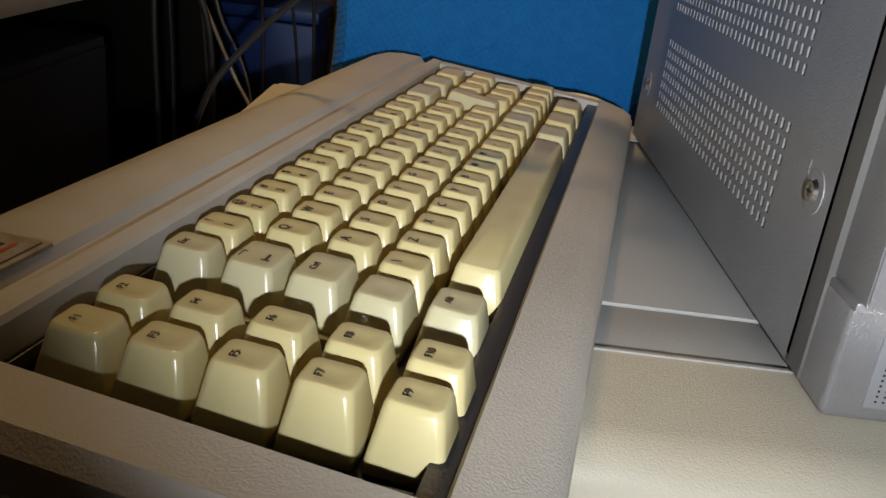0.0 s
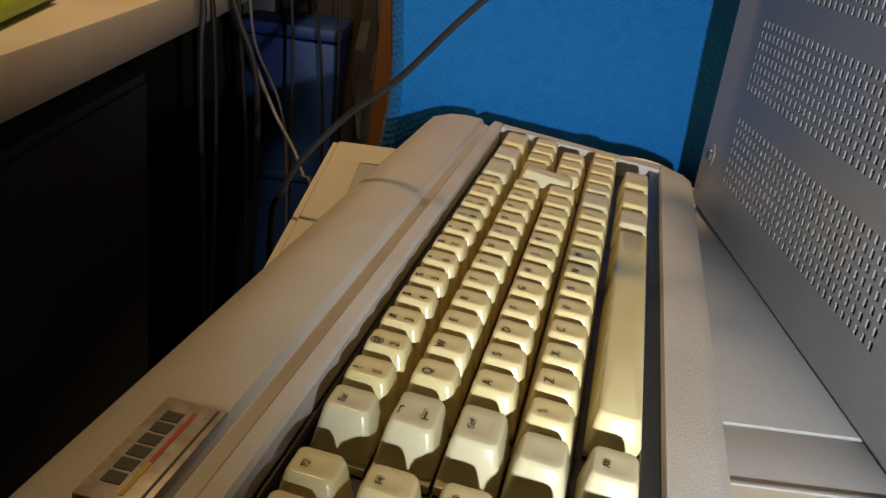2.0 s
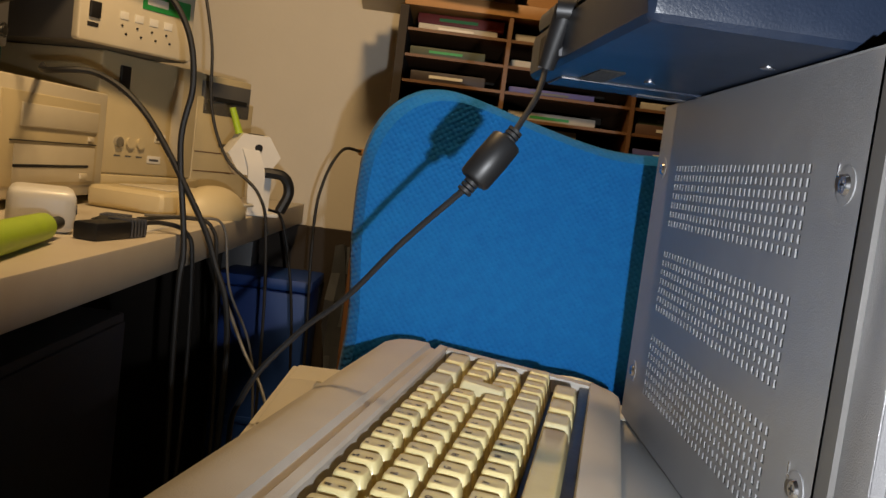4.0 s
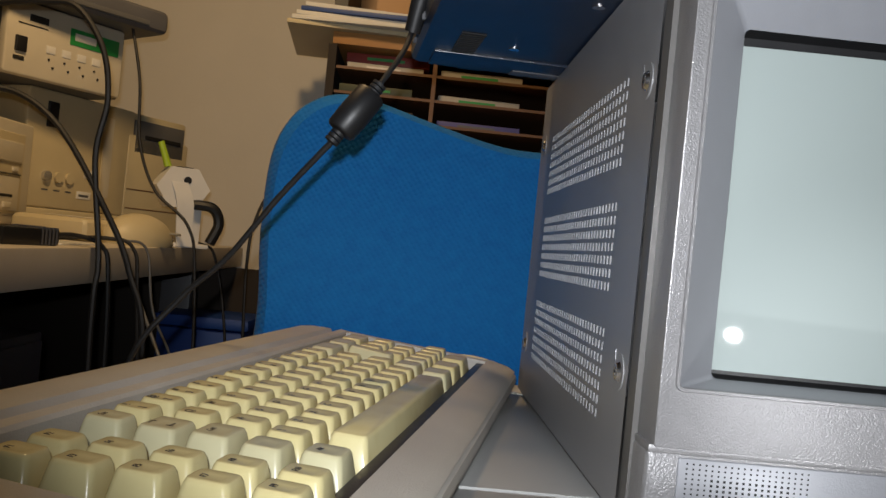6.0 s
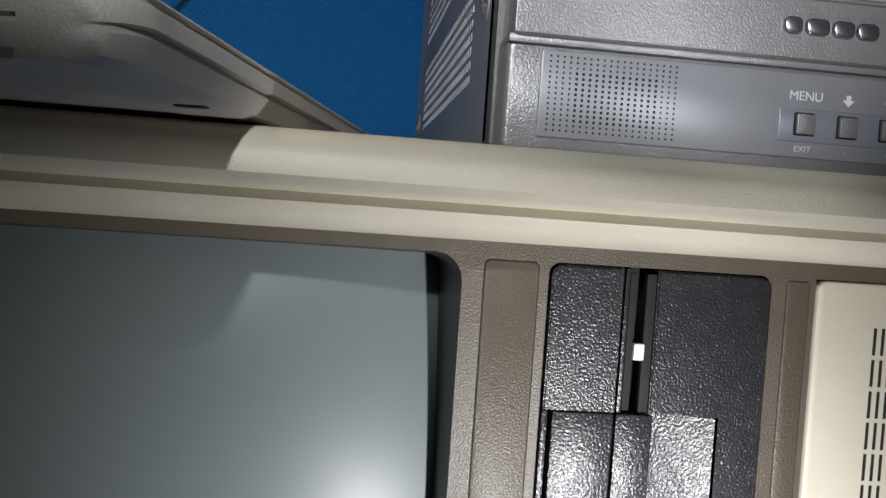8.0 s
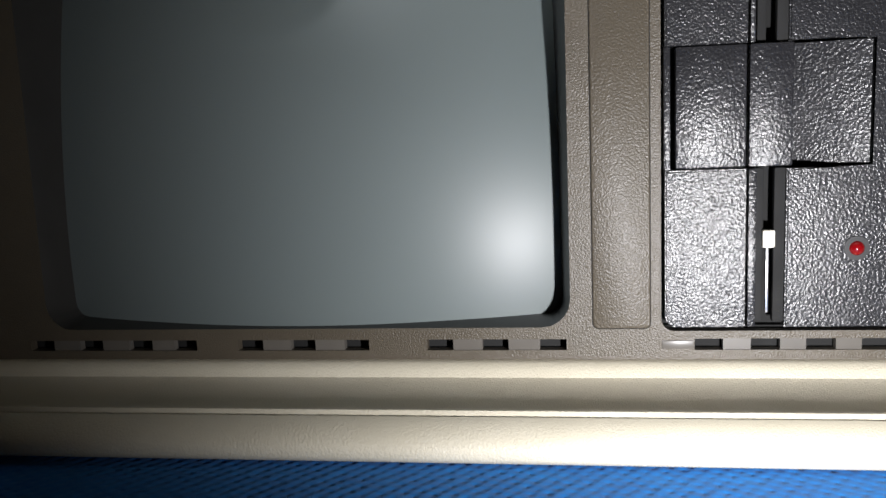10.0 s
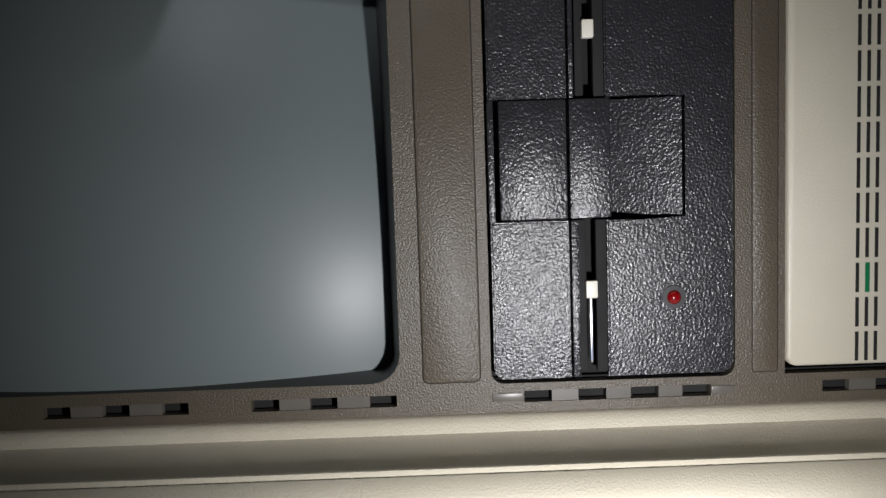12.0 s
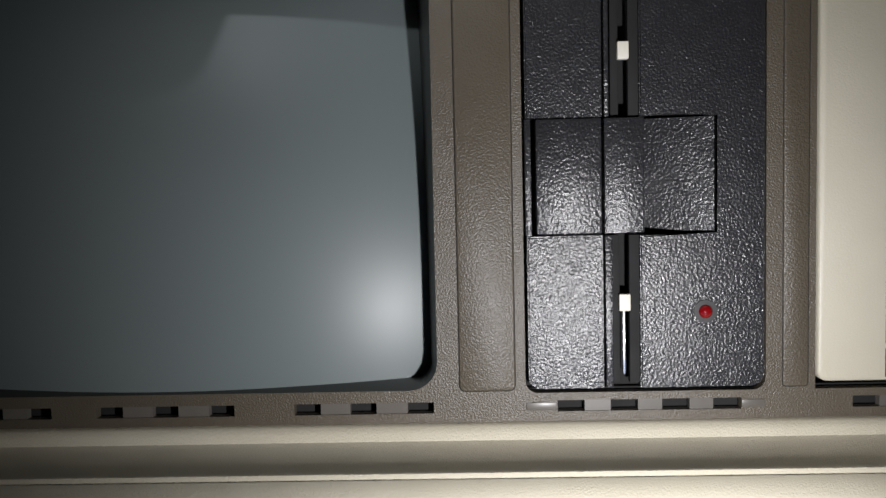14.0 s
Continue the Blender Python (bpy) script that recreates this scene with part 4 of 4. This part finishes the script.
fp = part("front_panel", plate(0.0, 0.160, 0.001, 0.087, -0.005, 0.006, 0.004, 0.002), PCWHITE, protec)
part("power_switch", plate(0.012, 0.026, 0.028, 0.046, -0.0085, 0.0, 0.001, 0.001), SLOTBLACK, fp)
part("switch_label", plate(0.011, 0.025, 0.018, 0.023, -0.0058, 0.0, 0.0005, 0.0002), INK, fp)
gl = part("green_label", plate(0.082, 0.152, 0.052, 0.072, -0.0060, 0.0, 0.0005, 0.0002), GREENLBL, fp, "green printed label")
part("label_bar", bbox(0.088, 0.118, -0.0064, -0.0059, 0.058, 0.067), PAPER, gl)
part("maker_bar", bbox(0.028, 0.052, -0.0056, -0.0048, 0.066, 0.074), INK, fp)
part("maker_line", bbox(0.014, 0.052, -0.0056, -0.0048, 0.0605, 0.0618), INK, fp)
for k in range(4):
    part("port_tag", plate(0.052 + 0.021 * k, 0.064 + 0.021 * k, 0.034, 0.043, -0.0058, 0.0, 0.0005, 0.0002), PAPER, fp)
    part("port_lamp", cyl((0.056 + 0.021 * k, -0.0062, 0.027), (0.056 + 0.021 * k, 0, 0.027), 0.0014, n=10), INK, fp)
    part("port_lamp", cyl((0.062 + 0.021 * k, -0.0062, 0.018), (0.062 + 0.021 * k, 0, 0.018), 0.0014, n=10), INK, fp)
for k in range(7):
    part("side_vent", bbox(0.1645, 0.1662, 0.015, 0.20, 0.012 + 0.010 * k, 0.016 + 0.010 * k), HOLE, protec)
mod = thing("flat_modem", pose(-0.588, 0.66, DT + 0.2708, 0, 0, 50), "dark flat router lying on top of the box stack", "router")
part("body", bbox(-0.16, 0.21, 0.0, 0.20, 0, 0.030, bevel=0.010, seg=3), CHARCOAL, mod)
part("front_strip", bbox(-0.10, 0.18, -0.002, 0.004, 0.006, 0.012, bevel=0.001), GREYCABLE, mod)

pc3 = thing("desktop_computer", pose(-0.528, 0.925, DT, 0, 0, 62), "yellowed computer with open floppy bay at the wall", "computer")
case_box(pc3, 0.118, 0.30, 0.010, 0.182, PCBEIGE)
part("front_panel", plate(0.0, 0.118, 0.010, 0.150, -0.004, 0.006, 0.004, 0.002), PCBEIGE, pc3)
part("floppy_bay", plate(0.012, 0.108, 0.126, 0.172, -0.004, 0.006, 0.001, 0.0005), GREYCABLE, pc3)
part("floppy_slot", plate(0.030, 0.100, 0.146, 0.152, -0.006, 0.0, 0.0005, 0.0003), HOLE, pc3)
part("seam", bbox(0.004, 0.114, -0.0046, -0.003, 0.072, 0.0735), DARKWOOD, pc3)
part("seam", bbox(0.004, 0.114, -0.0046, -0.003, 0.045, 0.0465), DARKWOOD, pc3)
part("text_bar", bbox(0.05, 0.085, -0.0046, -0.003, 0.082, 0.087), CHARCOAL, pc3)

# ---- clutter on the desk ----
def ellipsoid(c, sx, sy, sz, flat=0.0):
    bm = bmesh.new()
    bmesh.ops.create_uvsphere(bm, u_segments=24, v_segments=14, radius=1)
    for v in bm.verts:
        v.co = Vector((c[0] + v.co.x * sx, c[1] + v.co.y * sy, max(c[2] + v.co.z * sz, c[2] - flat)))
    return bm


mouse = thing("computer_mouse", pose(-0.440, 0.735, DT, 0, 0, -20), "aged cream computer mouse on the desk", "mouse")
part("shell", ellipsoid((0, 0, 0.004), 0.032, 0.055, 0.034, 0.004), PCBEIGE, mouse)
part("button", bbox(-0.024, 0.024, 0.022, 0.052, 0.0155, 0.0185, bevel=0.001), PCWHITE, mouse)
pad = thing("keypad", pose(-0.500, 0.760, DT, 0, 0, -15), "cream handheld keypad lying behind the mouse", "keypad")
part("body", bbox(-0.05, 0.05, -0.09, 0.09, 0, 0.026, bevel=0.010, seg=3), PCBEIGE, pad)
part("key_strip", bbox(-0.035, 0.035, -0.05, 0.06, 0.0262, 0.0275, bevel=0.0005), PCWHITE, pad)
plug = thing("power_adapter", pose(-0.500, 0.425, DT, 0, 0, 25), "white rounded mains adapter with holes", "adapter")
part("body", bbox(-0.026, 0.026, -0.030, 0.030, 0, 0.036, bevel=0.010, seg=4), WHITEPL, plug)
for k in (-1, 1):
    part("pin_hole", cyl((0.0255, 0.010 * k, 0.019), (0.0272, 0.010 * k, 0.019), 0.0042, n=14), SLOTBLACK, plug)
tool = thing("screwdriver_pen", pose(-0.455, 0.300, DT + 0.012, 0, 0, 8), "lime green tool with a black tip", "tool")
part("grip", cyl((0, -0.10, 0), (0, 0.045, 0), 0.012, 0.0105, n=18), LIME, tool)
part("tip", cyl((0, 0.045, 0), (0, 0.085, 0), 0.0065, 0.005, n=14), SLOTBLACK, tool)
for x, y, a, ln in ((-0.440, 0.425, -12, 0.075), (-0.452, 0.455, 8, 0.06)):
    con = thing("cable_connector", pose(x, y, DT + (0.0 if a < 0 else 0.0), 0, 0, a), "black ribbed cable connector lying on the desk", "connector", "connectors on the desk")
    part("shell", bbox(-0.011, 0.011, -ln / 2, ln / 2, 0, 0.015, bevel=0.003), SLOTBLACK, con)
    for k in range(5):
        part("rib", bbox(-0.0115, 0.0115, ln / 2 - 0.006 - 0.005 * k, ln / 2 - 0.004 - 0.005 * k, 0.001, 0.0158), CHARCOAL, con)
slip = part("paper_slip", bbox(-0.500, -0.435, 0.50, 0.60, DT, DT + 0.0012), PAPER)
tagged(slip, "small white paper slip on the desk", "paper")

stand = thing("charger_stand", pose(-0.425, 0.845, DT, 0, 0, 30), "white plug-shaped charger with strap standing on the desk", "charger")
hexa = [(0.035 * math.cos(radians(60 * k)), 0.0, 0.078 + 0.030 * math.sin(radians(60 * k))) for k in range(6)]
part("head", loft([[(x, -0.016, z) for x, _, z in hexa], [(x * 1.05, 0.0, 0.078 + (z - 0.078) * 1.05) for x, _, z in hexa], [(x, 0.020, z) for x, _, z in hexa]]), WHITEPL, stand)
part("slot", bbox(-0.008, 0.012, -0.010, 0.010, 0.1035, 0.1055), SLOTBLACK, stand)
part("socket", cyl((0.004, -0.0175, 0.088), (0.004, -0.0150, 0.088), 0.005, n=14), SLOTBLACK, stand)
strap = bmesh.new()
tail = smooth_line([(-0.006, -0.0175, 0.085), (0.002, -0.022, 0.06), (0.004, -0.022, 0.03), (0.006, -0.025, 0.002)], 6)
loft([[(p.x - 0.011, p.y, p.z), (p.x + 0.011, p.y, p.z), (p.x + 0.011, p.y + 0.003, p.z), (p.x - 0.011, p.y + 0.003, p.z)] for p in tail], strap)
part("strap", strap, WHITEPL, stand)
part("jack_plug", cyl((-0.020, -0.004, 0.104), (-0.032, -0.004, 0.135), 0.005, 0.004, n=14), LIME, stand, "lime green jack plug")
part("black_strap", tube([(0.012, -0.012, 0.058), (0.040, -0.018, 0.055), (0.050, -0.018, 0.035), (0.040, -0.018, 0.008)], 0.007), SLOTBLACK, stand)
part("base", bbox(-0.012, 0.038, -0.022, 0.022, 0, 0.006, bevel=0.002), WHITEPL, stand)
part("post", bbox(0.014, 0.030, -0.004, 0.008, 0.005, 0.060, bevel=0.002), WHITEPL, stand)


def cable(pts, r, label, material=None, group="cables over the desk edge"):
    return tagged(part("cable", tube(pts, r, 8, 8), material or RUBBER), label, "cable", group)


cable([(-0.600, 0.520, 0.962), (-0.520, 0.500, 0.985), (-0.470, 0.50, 0.993), (-0.442, 0.50, 0.990), (-0.416, 0.50, 0.955), (-0.407, 0.50, 0.908), (-0.413, 0.50, 0.854), (-0.401, 0.50, 0.761), (-0.402, 0.50, 0.697), (-0.40, 0.52, 0.40), (-0.42, 0.55, 0.01)], 0.0029, "thick black cable hanging from the instrument over the desk")
cable([(-0.590, 0.60, 0.915), (-0.540, 0.50, 0.905), (-0.493, 0.50, 0.907), (-0.447, 0.50, 0.877), (-0.397, 0.50, 0.803), (-0.372, 0.50, 0.752), (-0.352, 0.50, 0.670), (-0.36, 0.52, 0.40), (-0.38, 0.55, 0.01)], 0.0029, "thick black cable sloping down past the desk edge")
cable([(-0.50, 0.80, 1.07), (-0.478, 0.80, 0.98), (-0.470, 0.80, 0.90), (-0.445, 0.80, 0.84), (-0.400, 0.80, 0.80), (-0.385, 0.80, 0.74), (-0.375, 0.80, 0.55), (-0.37, 0.80, 0.01)], 0.0020, "thin black cable hanging in front of the stacked boxes")
cable([(-0.440, 0.47, DT + 0.008), (-0.424, 0.50, DT + 0.010), (-0.404, 0.515, DT + 0.002), (-0.397, 0.52, 0.74), (-0.395, 0.53, 0.60), (-0.40, 0.54, 0.30), (-0.40, 0.55, 0.01)], 0.0022, "black cable bent over the desk edge")
cable([(-0.470, 0.57, DT + 0.004), (-0.430, 0.60, DT + 0.008), (-0.405, 0.61, DT), (-0.396, 0.61, 0.72), (-0.385, 0.62, 0.50), (-0.39, 0.62, 0.01)], 0.0020, "black cable bent over the desk edge")
cable([(-0.480, 0.62, DT + 0.004), (-0.430, 0.64, DT + 0.006), (-0.404, 0.655, DT - 0.002), (-0.392, 0.66, 0.70), (-0.36, 0.68, 0.60), (-0.35, 0.68, 0.35), (-0.35, 0.70, 0.01)], 0.0015, "thin grey cable bent over the desk edge", GREYCABLE)
cable([(-0.43, 0.86, DT + 0.004), (-0.405, 0.90, DT + 0.006), (-0.385, 0.92, 0.75), (-0.36, 0.93, 0.60), (-0.35, 0.95, 0.30), (-0.35, 0.95, 0.01)], 0.0020, "black cable running down behind the desk")
cable([(-0.300, 1.01, 0.872), (-0.325, 0.99, 0.870), (-0.345, 0.97, 0.82), (-0.350, 0.96, 0.74), (-0.34, 0.96, 0.5), (-0.34, 0.97, 0.01)], 0.0023, "black cable looping down from the wooden box")
cable([(-0.385, 0.58, 0.72), (-0.35, 0.56, 0.66), (-0.315, 0.52, 0.62), (-0.30, 0.50, 0.55), (-0.31, 0.52, 0.01)], 0.0018, "thin grey cable slanting below the desk", GREYCABLE)

# ---- laptop lying on the monitor, with its power lead ----
lap = thing("laptop", pose(0.045, 0.165, TT + 0.0016, 0, 0, 5), "dark navy laptop resting on the monitor, overhanging", "laptop")
part("underside", bbox(-0.162, 0.165, -0.125, 0.118, 0.001, 0.030, bevel=0.007, seg=3), NAVY, lap)
part("lid", bbox(-0.160, 0.163, -0.123, 0.116, 0.0305, 0.042, bevel=0.004), NAVY, lap)
part("battery_cover", bbox(-0.150, -0.02, 0.070, 0.110, -0.0004, 0.0012, bevel=0.0004), NAVY, lap)
for k in range(12):
    part("vent_slat", bbox(-0.1635, -0.1560, 0.020 + 0.0052 * k, 0.0228 + 0.0052 * k, 0.005, 0.022), CHARCOAL, lap)
    part("vent_slot", bbox(-0.140, -0.126, 0.020 + 0.0045 * k, 0.0222 + 0.0045 * k, 0.0001, 0.0012), HOLE, lap)
for x, y in ((-0.105, 0.045), (-0.085, -0.06)):
    part("screw", cyl((x, y, 0.0003), (x, y, 0.002), 0.0032, n=14), STEEL, lap)
part("latch", bbox(-0.130, -0.112, 0.112, 0.120, 0.001, 0.006, bevel=0.001), SLOTBLACK, lap)
part("rubber_pad", bbox(-0.095, -0.035, 0.098, 0.112, -0.0008, 0.0012, bevel=0.0004), CHARCOAL, lap)
lead = thing("power_lead", None, "black laptop power lead with a ferrite bead", "power lead")
part("cord", tube([(-0.27, 0.30, 0.01), (-0.275, 0.26, 0.45), (-0.283, 0.23, 0.66), (-0.271, 0.20, 0.718), (-0.244, 0.195, 0.757), (-0.217, 0.185, 0.784), (-0.189, 0.168, 0.820), (-0.1585, 0.148, 0.8545)], 0.0017, 10, 10), RUBBER, lead)
part("cord", tube([(-0.1395, 0.149, 0.8830), (-0.130, 0.160, 0.902), (-0.126, 0.172, 0.915), (-0.1245, 0.178, 0.925)], 0.0016, 10, 8), RUBBER, lead)
c0, c1 = Vector((-0.1585, 0.1445, 0.8545)), Vector((-0.1400, 0.1487, 0.8825))
ax_ = (c1 - c0).normalized()
bead = loft([[tuple(c0 + ax_ * ((c1 - c0).length * f) + r * (math.cos(2 * math.pi * k / 24) * ax_.orthogonal().normalized() + math.sin(2 * math.pi * k / 24) * ax_.cross(ax_.orthogonal().normalized()))) for k in range(24)] for f, r in ((0.08, 0.0045), (0.10, 0.0074), (0.14, 0.0084), (0.50, 0.0087), (0.86, 0.0084), (0.90, 0.0074), (0.92, 0.0045))])
part("ferrite_bead", bead, SLOTBLACK, lead, "matt black ferrite bead")
for s_, e_ in ((-0.12, 0.10), (0.90, 1.12)):
    for k in range(3):
        f0 = s_ + (e_ - s_) * k / 3
        part("strain_ring", cyl(c0 + (c1 - c0) * f0, c0 + (c1 - c0) * (f0 + 0.05), 0.0040, n=14), RUBBER, lead)
part("plug_sleeve", cyl((-0.1245, 0.178, 0.922), (-0.1185, 0.168, 0.953), 0.0045, 0.0065, n=18), SLOTBLACK, lead)
part("plug_head", cyl((-0.124, 0.168, 0.951), (-0.100, 0.166, 0.951), 0.0062, n=18), SLOTBLACK, lead)

# ---- media shelves at the wall ----
YS = 0.95
rack = thing("media_shelf", None, "brown wooden media rack with books and cases", "shelf")
part("top_board", bbox(-0.257, 0.62, YS, YS + 0.24, 1.084, 1.102, bevel=0.001), WOOD, rack)
# Below the top board, shade is painted into the back and side boards.
part("back_board", bbox(-0.257, 0.62, YS + 0.241, YS + 0.249, 0.0, 1.084), SHADE_BROWN, rack)
part("back_board", bbox(-0.257, 0.62, YS + 0.241, YS + 0.249, 1.1025, 1.60), WOOD, rack)
part("side_board", bbox(-0.262, -0.250, YS, YS + 0.24, 0.0, 1.083), SHADE_BROWN, rack)
part("post", bbox(-0.262, -0.242, YS + 0.02, YS + 0.24, 1.103, 1.60), SLOTBLACK, rack)
part("upper_panel", bbox(-0.205, 0.10, YS + 0.10, YS + 0.118, 1.103, 1.60), WOOD, rack)
for x in (-0.108, 0.078, 0.262, 0.446):
    part("divider", bbox(x, x + 0.006, YS + 0.002, YS + 0.23, 0.60, 1.083), DARKWOOD, rack)
for k in range(13):
    z = 1.050 - 0.036 * k
    part("shelf_board", bbox(-0.249, 0.61, YS + 0.006, YS + 0.23, z, z + 0.004), DARKWOOD, rack)
rng = random.Random(5)
for bay_x in (-0.245, -0.100, 0.086):
    for k in range(5):
        z = 1.0542 - 0.036 * k
        zz = z
        for j in range(rng.choice((1, 1, 2))):
            hgt = rng.uniform(0.010, 0.015)
            w = rng.uniform(0.105, 0.130)
            m_ = BOOKS[2] if (bay_x == -0.100 and k == 1 and j == 1) else rng.choice(BOOKS)
            if bay_x == -0.245 and k == 0:
                m_ = BOOKS[0] if j == 0 else BOOKS[5]
            bk = thing("book", pose(bay_x + rng.uniform(0.002, 0.010), YS + rng.uniform(0.010, 0.035), zz, 0, 0, rng.uniform(-2, 2)), "closed book lying flat in the media rack", "book", "books in the media rack")
            part("cover", bbox(0, w, 0, 0.17, 0.0002, hgt, bevel=0.0008), m_, bk)
            part("spine_bar", bbox(w * 0.25, w * 0.7, -0.0006, 0.001, hgt * 0.35, hgt * 0.65), rng.choice((PAPER, GREENLBL, GREYCABLE)), bk)
            zz += hgt + 0.0004
for k, (m_, w, d, rot) in enumerate(((PCBEIGE, 0.19, 0.22, 4), (PAPER, 0.21, 0.24, -3), (PAPER, 0.20, 0.23, 2), (BLUECARD, 0.22, 0.24, -1), (PAPER, 0.16, 0.20, 5))):
    sh = thing("magazine", pose(-0.322 + 0.006 * k, YS - 0.02, 1.1025 + 0.0066 * k, 0, 0, rot), "thin magazine in an untidy stack on the rack", "magazine", "magazines on the rack")
    part("paper_block", bbox(0.0, w, 0, d, 0, 0.0060, bevel=0.0006), m_, sh)
